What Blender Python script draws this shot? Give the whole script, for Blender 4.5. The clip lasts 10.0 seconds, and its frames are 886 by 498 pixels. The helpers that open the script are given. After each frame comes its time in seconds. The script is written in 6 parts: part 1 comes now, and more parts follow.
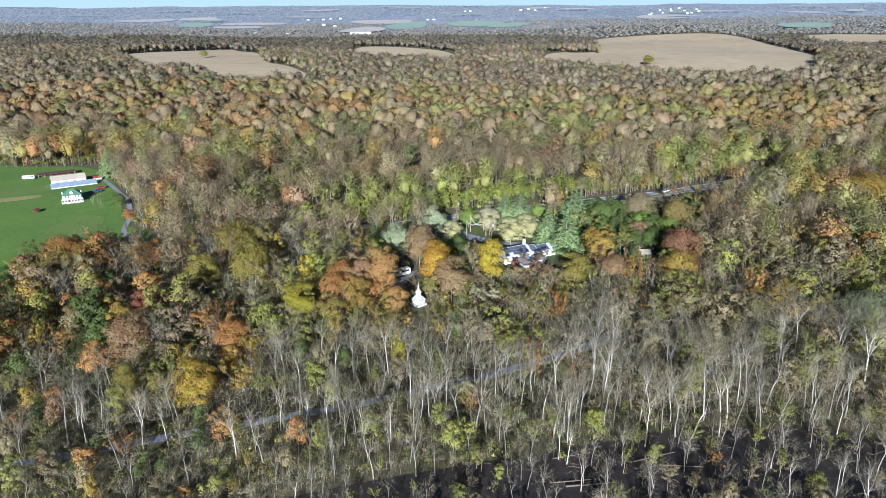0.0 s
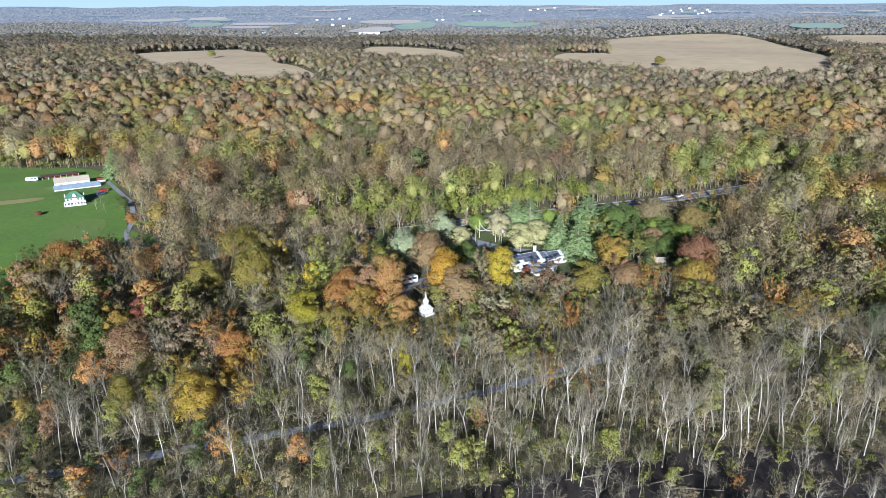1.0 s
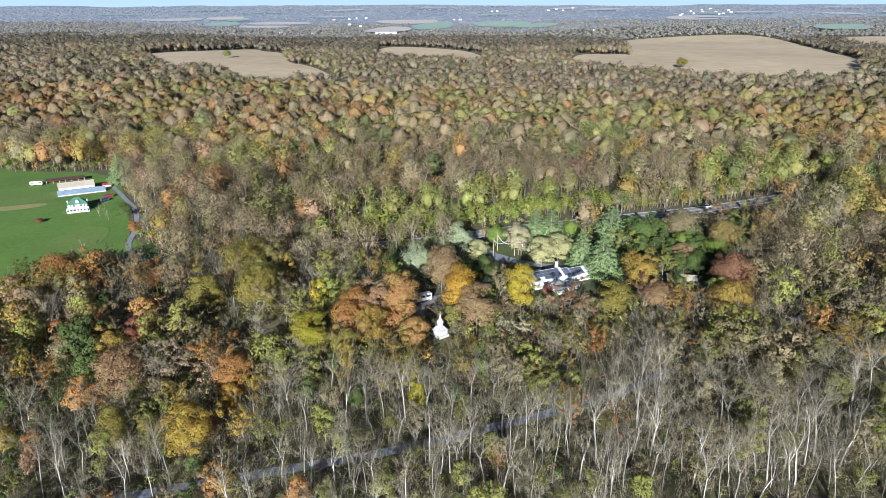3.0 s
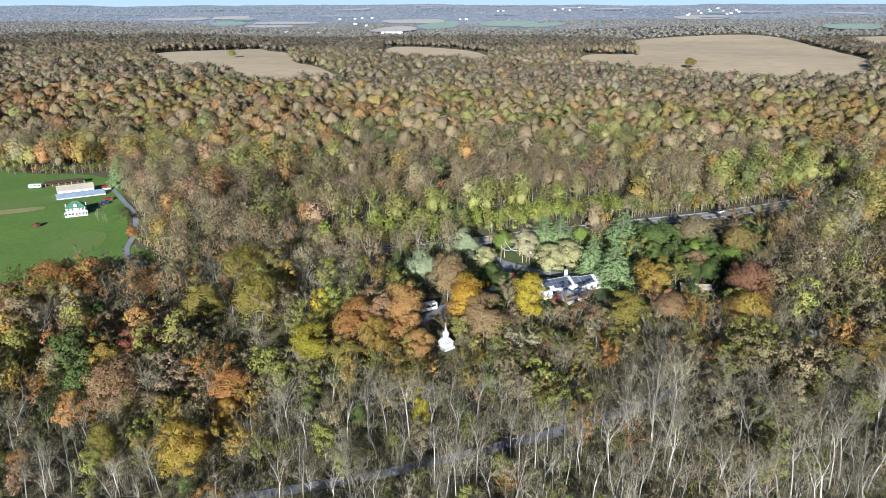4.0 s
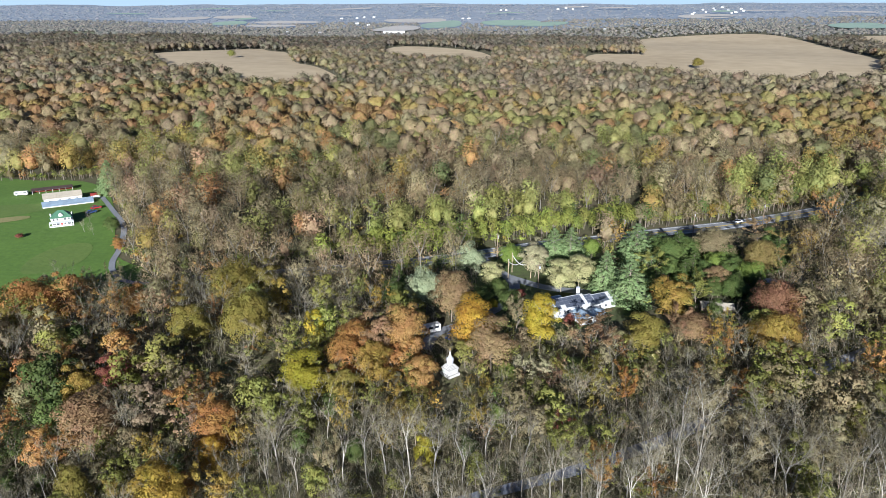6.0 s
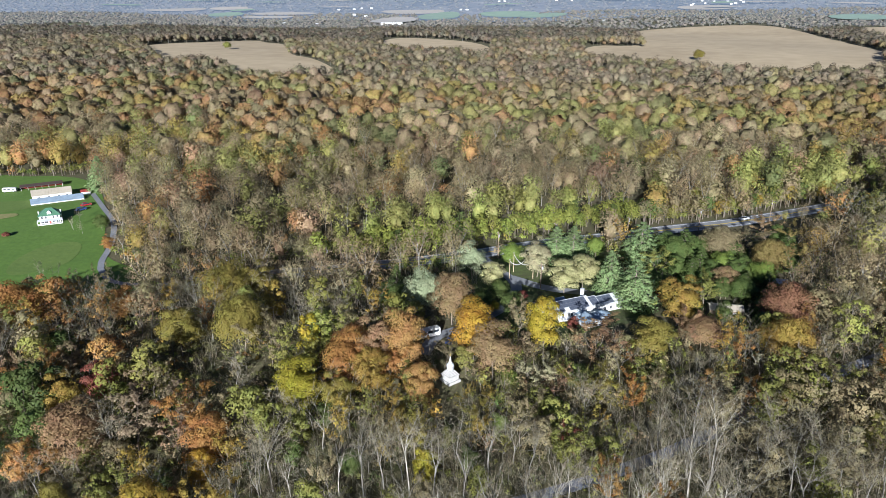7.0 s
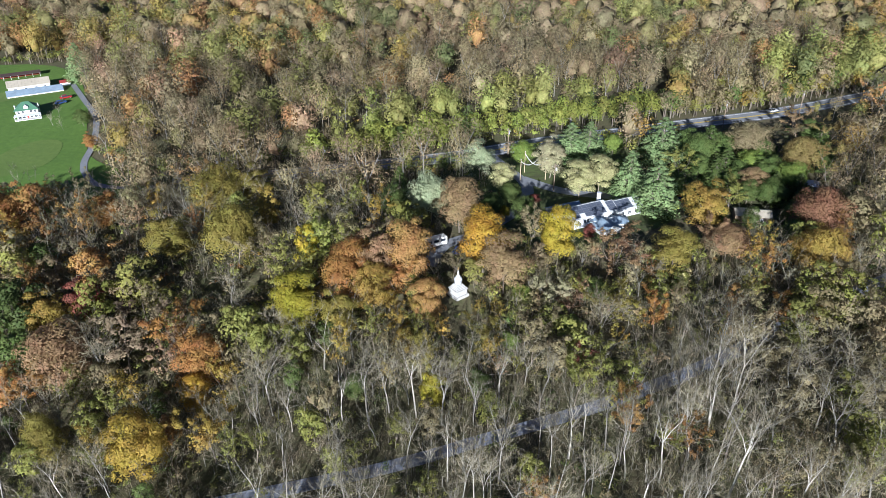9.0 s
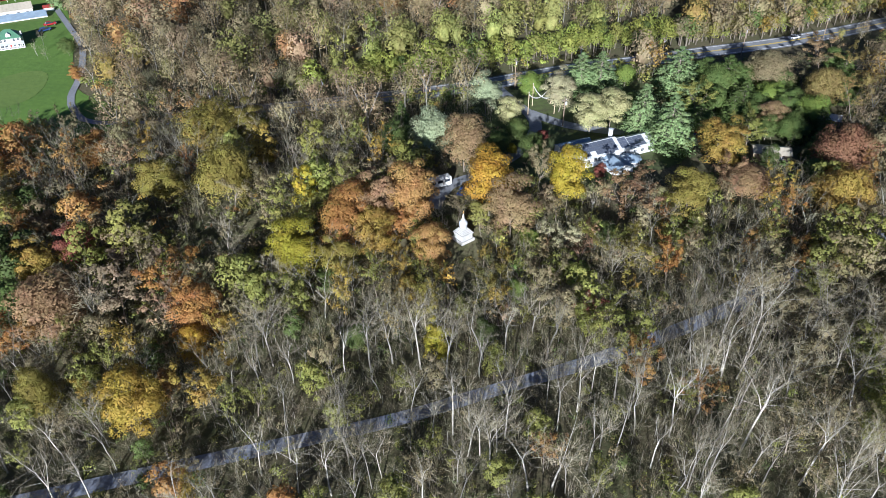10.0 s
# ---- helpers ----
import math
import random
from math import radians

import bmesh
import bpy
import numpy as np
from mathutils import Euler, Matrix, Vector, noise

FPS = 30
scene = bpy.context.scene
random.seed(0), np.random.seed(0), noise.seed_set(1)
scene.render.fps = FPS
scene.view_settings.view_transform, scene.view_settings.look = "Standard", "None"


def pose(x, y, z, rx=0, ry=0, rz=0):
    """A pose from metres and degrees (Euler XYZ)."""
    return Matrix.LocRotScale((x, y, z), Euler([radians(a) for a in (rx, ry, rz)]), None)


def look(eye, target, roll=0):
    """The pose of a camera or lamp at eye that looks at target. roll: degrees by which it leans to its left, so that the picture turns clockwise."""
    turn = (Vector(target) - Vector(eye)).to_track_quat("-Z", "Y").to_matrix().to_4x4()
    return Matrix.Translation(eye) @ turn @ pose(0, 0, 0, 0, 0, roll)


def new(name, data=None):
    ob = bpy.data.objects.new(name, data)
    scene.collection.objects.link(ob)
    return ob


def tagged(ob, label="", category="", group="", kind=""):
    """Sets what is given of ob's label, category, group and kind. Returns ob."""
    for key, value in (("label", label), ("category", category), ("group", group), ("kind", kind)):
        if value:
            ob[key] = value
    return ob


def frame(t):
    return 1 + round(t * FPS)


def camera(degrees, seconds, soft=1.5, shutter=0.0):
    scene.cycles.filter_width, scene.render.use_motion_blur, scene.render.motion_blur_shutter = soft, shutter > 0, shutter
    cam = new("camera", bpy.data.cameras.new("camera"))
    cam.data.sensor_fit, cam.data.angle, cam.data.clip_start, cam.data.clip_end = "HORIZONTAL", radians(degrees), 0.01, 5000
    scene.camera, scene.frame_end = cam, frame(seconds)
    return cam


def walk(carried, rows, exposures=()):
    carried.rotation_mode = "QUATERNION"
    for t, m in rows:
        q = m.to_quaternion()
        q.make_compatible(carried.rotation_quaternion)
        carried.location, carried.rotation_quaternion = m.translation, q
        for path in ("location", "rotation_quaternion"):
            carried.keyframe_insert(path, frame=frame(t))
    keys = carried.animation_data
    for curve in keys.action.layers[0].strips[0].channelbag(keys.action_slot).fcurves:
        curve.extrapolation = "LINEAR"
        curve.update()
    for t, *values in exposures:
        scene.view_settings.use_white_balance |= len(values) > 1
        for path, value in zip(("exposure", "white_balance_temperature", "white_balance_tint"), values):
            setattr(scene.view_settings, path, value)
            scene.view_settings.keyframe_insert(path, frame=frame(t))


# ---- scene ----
cam = camera(64.1, 10.0, soft=0.7)
METRES, EYE, TILT, LEAN, TURN = 80.0, 100.16, 3.5, 2.3, 0.0
ROWS = [
    (0.0, 0.0, 0.0, 0.0, 0.83, -22.74, -1.97),
    (0.5, -0.0015, 0.0452, -0.0028, 1.17, -22.75, -1.98),
    (1.0, -0.0034, 0.0945, -0.006, 1.53, -22.76, -1.98),
    (1.5, -0.005, 0.144, -0.0086, 1.88, -22.77, -1.98),
    (2.0, -0.0073, 0.1937, -0.012, 2.21, -22.77, -1.98),
    (2.5, -0.0097, 0.2433, -0.015, 2.55, -22.79, -1.99),
    (4.0, -0.0195, 0.3944, -0.0238, 3.32, -22.87, -1.97),
    (4.5, -0.0234, 0.4449, -0.0273, 3.48, -22.87, -1.96),
    (5.0, -0.0277, 0.4949, -0.0303, 3.59, -22.89, -1.94),
    (5.5, -0.0319, 0.5448, -0.0333, 3.57, -22.91, -1.93),
    (7.0, -0.0483, 0.6935, -0.0443, 3.33, -23.58, -1.93),
    (7.5, -0.0542, 0.7429, -0.0485, 3.31, -24.9, -1.9),
    (8.0, -0.0601, 0.7921, -0.0526, 3.33, -26.93, -1.85),
    (8.5, -0.0663, 0.8413, -0.0568, 3.39, -29.66, -1.77),
    (9.0, -0.0722, 0.8911, -0.0601, 3.47, -33.02, -1.69),
    (9.5, -0.078, 0.9421, -0.0623, 3.55, -36.4, -1.58),
    (10.0, -0.0835, 0.9939, -0.0634, 3.6, -39.16, -1.5),
]
walk(cam, [(t, pose(0, 0, EYE, TILT, LEAN, TURN) @ pose(METRES * x, METRES * y, METRES * z, 90 + pitch, roll, yaw)) for t, x, y, z, yaw, pitch, roll in ROWS],
     exposures=[(0.0, 1.33, 5700, 10), (4.5, 1.3, 6000, 10), (7.5, 1.22, 5950, 10), (10.0, 1.32, 5750, 10)])

# ---- world and sun ----
SUN_UP, SUN_AZ = 16.4, 5.6          # height; how far the shadows lean east of straight ahead
world = bpy.data.worlds.new("sky")
scene.world = world
world.use_nodes = True
wn = world.node_tree.nodes
sky = wn.new("ShaderNodeTexSky")
sky.sky_type, sky.sun_disc = "NISHITA", False
sky.sun_elevation, sky.sun_rotation = radians(SUN_UP), radians(180 + SUN_AZ)
sky.air_density, sky.dust_density, sky.ozone_density = 0.7, 0.0, 3.0
tone = wn.new("ShaderNodeMix")
tone.data_type, tone.blend_type = "RGBA", "MULTIPLY"
tone.inputs["Factor"].default_value, tone.inputs["B"].default_value = 1.0, (0.86, 0.98, 1.2, 1)
world.node_tree.links.new(sky.outputs[0], tone.inputs["A"])
world.node_tree.links.new(tone.outputs["Result"], wn["Background"].inputs[0])
wn["Background"].inputs[1].default_value = 0.028
sun = new("sun", bpy.data.lights.new("sun", "SUN"))
sun.data.energy, sun.data.angle, sun.data.color = 5.0, radians(0.5), (1.0, 0.985, 0.955)
sun.matrix_world = look((-math.sin(radians(SUN_AZ)) * 300, -math.cos(radians(SUN_AZ)) * 300, math.tan(radians(SUN_UP)) * 300), (0, 0, 0))

# ---- materials ----
def material(name, colour, rough=0.8, metal=0.0, vary=0.25, scale=2.0, bump=0.0, second=None, big=0.15, spec=0.3):
    """Two scales of colour change, grain and relief over a base colour."""
    m = bpy.data.materials.new(name)
    m.use_nodes = True
    n, l = m.node_tree.nodes, m.node_tree.links
    b = n["Principled BSDF"]
    b.inputs["Roughness"].default_value, b.inputs["Metallic"].default_value = rough, metal
    b.inputs["Specular IOR Level"].default_value = spec
    co = n.new("ShaderNodeTexCoord")
    fine, wide, ramp, mix = n.new("ShaderNodeTexNoise"), n.new("ShaderNodeTexNoise"), n.new("ShaderNodeMapRange"), n.new("ShaderNodeMix")
    fine.inputs["Scale"].default_value, fine.inputs["Detail"].default_value = scale, 5
    wide.inputs["Scale"].default_value, wide.inputs["Detail"].default_value = scale * big, 4
    for t in (fine, wide):
        l.new(co.outputs["Object"], t.inputs["Vector"])
    add = n.new("ShaderNodeMath")
    l.new(fine.outputs["Fac"], add.inputs[0]), l.new(wide.outputs["Fac"], add.inputs[1])
    l.new(add.outputs[0], ramp.inputs["Value"])
    ramp.inputs["From Min"].default_value, ramp.inputs["From Max"].default_value = 0.7, 1.3
    mix.data_type = "RGBA"
    two = second or tuple(c * (1 - vary) for c in colour)
    one = colour if second else tuple(min(1, c * (1 + vary)) for c in colour)
    mix.inputs["A"].default_value, mix.inputs["B"].default_value = (*two, 1), (*one, 1)
    l.new(ramp.outputs[0], mix.inputs["Factor"]), l.new(mix.outputs["Result"], b.inputs["Base Color"])
    if bump:
        u = n.new("ShaderNodeBump")
        u.inputs["Strength"].default_value, u.inputs["Distance"].default_value = bump, 0.3 / scale
        l.new(fine.outputs["Fac"], u.inputs["Height"]), l.new(u.outputs[0], b.inputs["Normal"])
    return m


def foliage(name, from_object, glow_through=0.24, lively=0.25, mottle=0.18):
    """Leaves and twigs: the tint comes with the tree, each leaf and each bough differs a little."""
    m = bpy.data.materials.new(name)
    m.use_nodes = True
    n, l = m.node_tree.nodes, m.node_tree.links
    b, out = n["Principled BSDF"], n["Material Output"]
    b.inputs["Roughness"].default_value, b.inputs["Specular IOR Level"].default_value = 0.7, 0.2
    if from_object:
        tint = n.new("ShaderNodeObjectInfo").outputs["Color"]
    else:
        a = n.new("ShaderNodeAttribute")
        a.attribute_name = "tint"
        tint = a.outputs["Color"]
    geo, co, noi = n.new("ShaderNodeNewGeometry"), n.new("ShaderNodeTexCoord"), n.new("ShaderNodeTexNoise")
    noi.inputs["Scale"].default_value, noi.inputs["Detail"].default_value = 0.35, 3
    l.new(co.outputs["Object"], noi.inputs["Vector"])
    a1, a2, hsv = n.new("ShaderNodeMapRange"), n.new("ShaderNodeMapRange"), n.new("ShaderNodeHueSaturation")
    a1.inputs["To Min"].default_value, a1.inputs["To Max"].default_value = 1 - lively, 1 + lively
    l.new(geo.outputs["Random Per Island"], a1.inputs["Value"]), l.new(a1.outputs[0], hsv.inputs["Value"])
    a2.inputs["From Min"].default_value, a2.inputs["From Max"].default_value = 0.3, 0.7
    a2.inputs["To Min"].default_value, a2.inputs["To Max"].default_value = 0.485, 0.522
    l.new(noi.outputs["Fac"], a2.inputs["Value"]), l.new(a2.outputs[0], hsv.inputs["Hue"])
    l.new(tint, hsv.inputs["Color"])
    # clumps of leaves lighter and darker, and fine relief
    clump, spread, dab = n.new("ShaderNodeTexNoise"), n.new("ShaderNodeMapRange"), n.new("ShaderNodeVectorMath")
    clump.inputs["Scale"].default_value, clump.inputs["Detail"].default_value, clump.inputs["Roughness"].default_value = 0.8, 4, 0.7
    spread.inputs["From Min"].default_value, spread.inputs["From Max"].default_value = 0.35, 0.65
    spread.inputs["To Min"].default_value, spread.inputs["To Max"].default_value = 1 - mottle, 1 + mottle
    dab.operation = "SCALE"
    l.new(co.outputs["Object"], clump.inputs["Vector"]), l.new(clump.outputs["Fac"], spread.inputs["Value"])
    l.new(hsv.outputs[0], dab.inputs[0]), l.new(spread.outputs[0], dab.inputs["Scale"]), l.new(dab.outputs[0], b.inputs["Base Color"])
    tr, mx = n.new("ShaderNodeBsdfTranslucent"), n.new("ShaderNodeMixShader")
    mx.inputs[0].default_value = glow_through
    l.new(dab.outputs[0], tr.inputs["Color"]), l.new(b.outputs[0], mx.inputs[1]), l.new(tr.outputs[0], mx.inputs[2])
    l.new(mx.outputs[0], out.inputs["Surface"])
    return m


M_LEAF, M_WOODS = foliage("leaves", True, 0.38, lively=0.22), foliage("woods_leaves", False, 0.4, lively=0.09, mottle=0.22)
M_TWIG, M_BARK = foliage("twigs", True, 0.2), material("pale_bark", (0.44, 0.41, 0.355), 0.85, vary=0.35, scale=1.5, bump=0.4)
for m_bark in (M_BARK,):
    nt = m_bark.node_tree
    info, rng_map, hsv = nt.nodes.new("ShaderNodeObjectInfo"), nt.nodes.new("ShaderNodeMapRange"), nt.nodes.new("ShaderNodeHueSaturation")
    rng_map.inputs["To Min"].default_value, rng_map.inputs["To Max"].default_value = 0.36, 1.2
    few = nt.nodes.new("ShaderNodeMath")
    few.operation, few.inputs[1].default_value = "POWER", 1.9
    nt.links.new(info.outputs["Random"], few.inputs[0]), nt.links.new(few.outputs[0], rng_map.inputs["Value"]), nt.links.new(rng_map.outputs[0], hsv.inputs["Value"])
    base = nt.nodes["Principled BSDF"].inputs["Base Color"]
    nt.links.new(base.links[0].from_socket, hsv.inputs["Color"]), nt.links.new(hsv.outputs[0], base)
M_WETLOG = material("rotting_log", (0.11, 0.09, 0.07), 0.85, vary=0.4, scale=2, bump=0.5)
M_DARKBARK = material("grey_bark", (0.24, 0.20, 0.16), 0.9, vary=0.35, scale=2, bump=0.5)
M_LITTER = material("leaf_litter", (0.115, 0.092, 0.055), 0.95, scale=1.1, bump=0.8, second=(0.065, 0.072, 0.028), big=0.08)
M_LAWN = material("mown_grass", (0.105, 0.185, 0.03), 0.9, scale=0.5, bump=0.2, second=(0.075, 0.138, 0.023), big=0.08)
# yard grass with litter, its colour darkened to stand for tree shade
M_SHADEGRASS = material("shaded_grass", (0.085, 0.115, 0.032), 0.95, scale=0.7, bump=0.4, second=(0.06, 0.06, 0.03), big=0.12)
M_DRYLAWN = material("dry_grass", (0.122, 0.178, 0.038), 0.9, scale=0.5, bump=0.2, second=(0.095, 0.15, 0.03), big=0.1)
M_TANGRASS = material("bleached_grass", (0.26, 0.225, 0.095), 0.9, scale=0.6, second=(0.17, 0.19, 0.06), big=0.1)
M_STUBBLE = material("crop_stubble", (0.50, 0.395, 0.25), 0.95, scale=0.045, second=(0.37, 0.285, 0.175), big=0.16)
M_FARGREEN = material("far_pasture", (0.16, 0.21, 0.09), 0.95, scale=0.03, second=(0.26, 0.24, 0.14), big=0.15)
M_MUD = material("wet_mud", (0.045, 0.036, 0.032), 0.45, scale=0.6, bump=0.4, second=(0.02, 0.018, 0.018), big=0.1)
M_ASPHALT = material("asphalt", (0.24, 0.25, 0.27), 0.8, scale=1.2, bump=0.2, second=(0.17, 0.175, 0.19), big=0.1)
# gravel coloured bluish to stand for skylit shade under the bare trees
M_GRAVEL = material("gravel_path", (0.25, 0.275, 0.35), 0.9, scale=2.0, bump=0.3, second=(0.13, 0.135, 0.15), big=0.2)
M_WHITE = material("white_paint", (0.60, 0.595, 0.575), 0.6, vary=0.06, scale=1.2)
M_WHITEWASH = material("limewashed_masonry", (0.43, 0.42, 0.405), 0.75, vary=0.07, scale=1.6, bump=0.1)
M_GLASS = material("window_glass", (0.03, 0.035, 0.045), 0.08, vary=0.2, scale=0.5, spec=0.8)
# base colour lifted to blue-grey for the sky reflected in the panels
M_PANEL = material("solar_glass", (0.07, 0.08, 0.105), 0.3, vary=0.2, scale=0.8, spec=0.6)
M_ALU = material("aluminium", (0.55, 0.56, 0.58), 0.35, 0.9, vary=0.06)
M_PALEROOF = material("pale_metal_roof", (0.52, 0.53, 0.53), 0.45, 0.1, vary=0.08, scale=1.0)
M_BLUEROOF = material("blue_grey_shingle", (0.20, 0.26, 0.32), 0.8, vary=0.2, scale=2.0, bump=0.3)
M_GREENROOF = material("green_metal_roof", (0.075, 0.17, 0.105), 0.5, 0.1, vary=0.15, scale=0.8)
M_TANROOF = material("tan_metal_roof", (0.42, 0.37, 0.29), 0.5, 0.1, vary=0.1, scale=0.6)
M_DARKROOF = material("dark_brown_roof", (0.07, 0.045, 0.04), 0.7, vary=0.25, scale=1.0)
M_RED = material("red_paint", (0.33, 0.05, 0.04), 0.6, vary=0.15)
M_BLUECAR = material("blue_car_paint", (0.05, 0.10, 0.28), 0.25, 0.2, vary=0.05, spec=0.6)
M_REDCAR = material("red_car_paint", (0.40, 0.03, 0.03), 0.25, 0.2, vary=0.05, spec=0.6)
M_SILVER = material("silver_car_paint", (0.74, 0.76, 0.80), 0.3, 0.1, vary=0.05, spec=0.6)
M_TYRE = material("tyre_rubber", (0.02, 0.02, 0.02), 0.9, vary=0.2)
M_TIMBER = material("weathered_timber", (0.42, 0.33, 0.22), 0.85, vary=0.25, scale=3.0, bump=0.2)
M_POLE = material("utility_pole_wood", (0.20, 0.15, 0.11), 0.9, vary=0.25, scale=3.0)
M_WIRE = material("wire", (0.05, 0.05, 0.05), 0.6)
M_GOLD = material("gilded_metal", (0.75, 0.55, 0.22), 0.3, 0.9, vary=0.1)
M_LEADGREY = material("grey_render", (0.48, 0.50, 0.54), 0.6, vary=0.15, scale=1.5)
M_YELLOW = material("yellow_road_paint", (0.62, 0.45, 0.06), 0.7, vary=0.12)
M_ROADWHITE = material("white_road_paint", (0.8, 0.8, 0.78), 0.7, vary=0.12)
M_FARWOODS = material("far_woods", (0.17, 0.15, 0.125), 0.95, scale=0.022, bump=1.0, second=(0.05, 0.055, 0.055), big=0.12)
M_HAZYFIELD = material("hazy_stubble", (0.34, 0.28, 0.20), 0.95, scale=0.03, vary=0.15)
M_HAZYGREEN = material("hazy_pasture", (0.16, 0.22, 0.11), 0.95, scale=0.03, vary=0.15)
# distance haze, put into the far woods and fields as a faint bluish glow
M_HAZEWOODS, M_DEEPHAZEWOODS = foliage("hazy_woods_leaves", False, 0.0, 0.1), foliage("deep_haze_woods_leaves", False, 0.0, 0.1)
for m_far, haze_glow in ((M_FARWOODS, 0.17), (M_HAZYFIELD, 0.12), (M_HAZYGREEN, 0.12), (M_HAZEWOODS, 0.055), (M_DEEPHAZEWOODS, 0.17)):
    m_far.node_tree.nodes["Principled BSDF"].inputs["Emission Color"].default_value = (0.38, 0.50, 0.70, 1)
    m_far.node_tree.nodes["Principled BSDF"].inputs["Emission Strength"].default_value = haze_glow


# ---- lie of the land ----
def ease(a, b, v):
    u = np.clip((v - a) / (b - a), 0, 1)
    return u * u * (3 - 2 * u)


def ground(x, y):
    """A valley floor in front, a bank up to the house, gentle farmland, then ridges."""
    w = y - 0.12 * x
    z = -2.4 + 10.0 * ease(178, 240, w) + 2.4 * ease(256, 376, w) + 1.6 * ease(-64, -160, x) * ease(184, 272, y)
    z = z + 9.6 * ease(440, 1040, y) + 3.2 * np.sin(x / 136 + y / 208) * ease(360, 720, y)
    far = ease(1760, 3720, y + 0.12 * x)
    return z + 52 * far + 7.2 * np.sin(x / 408 + 1.3 + y / 560) * ease(1360, 2080, y) * (1 - 0.6 * far)


def gz(x, y):
    return float(ground(np.float64(x), np.float64(y)))


def tri_mesh(name, V, T, mat, tint=None, smooth=False, facing=None):
    me = bpy.data.meshes.new(name)
    V, T = np.asarray(V, np.float32), np.asarray(T, np.int32)
    if facing is not None:
        away = (np.cross(V[T[:, 1]] - V[T[:, 0]], V[T[:, 2]] - V[T[:, 0]]) * facing[T[:, 0]]).sum(1) < 0
        T = np.where(away[:, None], T[:, ::-1], T)
    me.vertices.add(len(V)), me.loops.add(T.size), me.polygons.add(len(T))
    me.vertices.foreach_set("co", V.ravel())
    me.loops.foreach_set("vertex_index", T.ravel())
    me.polygons.foreach_set("loop_start", np.arange(0, T.size, T.shape[1], dtype=np.int32))
    if tint is not None:
        a = me.attributes.new("tint", "FLOAT_COLOR", "FACE")
        a.data.foreach_set("color", np.c_[tint, np.ones(len(tint))].astype(np.float32).ravel())
    if facing is not None:
        a = me.attributes.new("custom_normal", "FLOAT_VECTOR", "POINT")
        a.data.foreach_set("vector", np.asarray(facing, np.float32).ravel())
    me.update(calc_edges=True)
    if smooth or facing is not None:
        me.polygons.foreach_set("use_smooth", np.ones(len(T), bool))
    me.materials.append(mat)
    return me


def sheet(name, xs, ys, lift, mat):
    X, Y = np.meshgrid(xs, ys)
    V = np.c_[X.ravel(), Y.ravel(), (ground(X, Y) + lift).ravel()]
    w, h = len(xs), len(ys)
    i = (np.arange(h - 1)[:, None] * w + np.arange(w - 1)[None]).ravel()
    return new(name, tri_mesh(name, V, np.c_[i, i + 1, i + 1 + w, i + w], mat, smooth=True))


def graded(parts):
    return np.concatenate([np.arange(a, b, s) for a, b, s in parts] + [[parts[-1][1]]])


tagged(sheet("ground", graded([(-4200, -1200, 60), (-1200, -280, 20), (-280, 280, 5), (280, 1200, 20), (1200, 4200, 60)]),
             graded([(-1500, 0, 60), (0, 440, 5), (440, 1400, 15), (1400, 4740, 40)]), 0, M_LITTER),
       "brown woodland floor covered with fallen leaves", "ground", kind="structure")


def drape(name, outline, lift, mat, step, label, category):
    """A flat patch of land laid on the ground, its outline rounded by the smoothing of its corners."""
    pts = [Vector(p) for p in outline]
    for _ in range(2):
        pts = [q for a, b in zip(pts, pts[1:] + pts[:1]) for q in (a.lerp(b, 0.25), a.lerp(b, 0.75))]
    bm = bmesh.new()
    bm.faces.new([bm.verts.new((p.x, p.y, 0)) for p in pts])
    for axis in (0, 1):
        lo, hi = min(p[axis] for p in pts), max(p[axis] for p in pts)
        for v in np.arange(lo + step, hi, step):
            co, no = [0, 0, 0], [0, 0, 0]
            co[axis], no[axis] = float(v), 1
            bmesh.ops.bisect_plane(bm, geom=bm.verts[:] + bm.edges[:] + bm.faces[:], plane_co=co, plane_no=no)
    bmesh.ops.triangulate(bm, faces=bm.faces[:])
    for v in bm.verts:
        v.co.z = gz(v.co.x, v.co.y) + lift
    bmesh.ops.recalc_face_normals(bm, faces=bm.faces[:])
    me = bpy.data.meshes.new(name)
    bm.to_mesh(me), bm.free()
    me.materials.append(mat)
    return tagged(new(name, me), label, category, kind="structure")


def smooth_line(points, step=4.0):
    """A smooth line through a few points of the plan."""
    P = [Vector(p) for p in points]
    P = [2 * P[0] - P[1]] + P + [2 * P[-1] - P[-2]]
    out = []
    for i in range(1, len(P) - 2):
        a, b, c, d = P[i - 1:i + 3]
        k = max(2, int((c - b).length / step))
        for j in range(k):
            t = j / k
            out.append(0.5 * (2 * b + (c - a) * t + (2 * a - 5 * b + 4 * c - d) * t * t + (3 * b - a - 3 * c + d) * t ** 3))
    return out + [P[-2]]


def ribbon(name, line, left, right, lift, mat):
    """A strip along a line of the plan, from left to right of it, laid on the ground."""
    V = []
    for i, p in enumerate(line):
        t = (line[min(i + 1, len(line) - 1)] - line[max(i - 1, 0)]).normalized()
        n = Vector((t.y, -t.x))
        for s in (left, (left + right) / 2, right):
            q = p + n * s
            V.append((q.x, q.y, gz(q.x, q.y) + lift))
    F = [(i * 3 + j, i * 3 + j + 1, i * 3 + j + 4, i * 3 + j + 3) for i in range(len(line) - 1) for j in (0, 1)]
    return new(name, tri_mesh(name, V, F, mat, smooth=True))


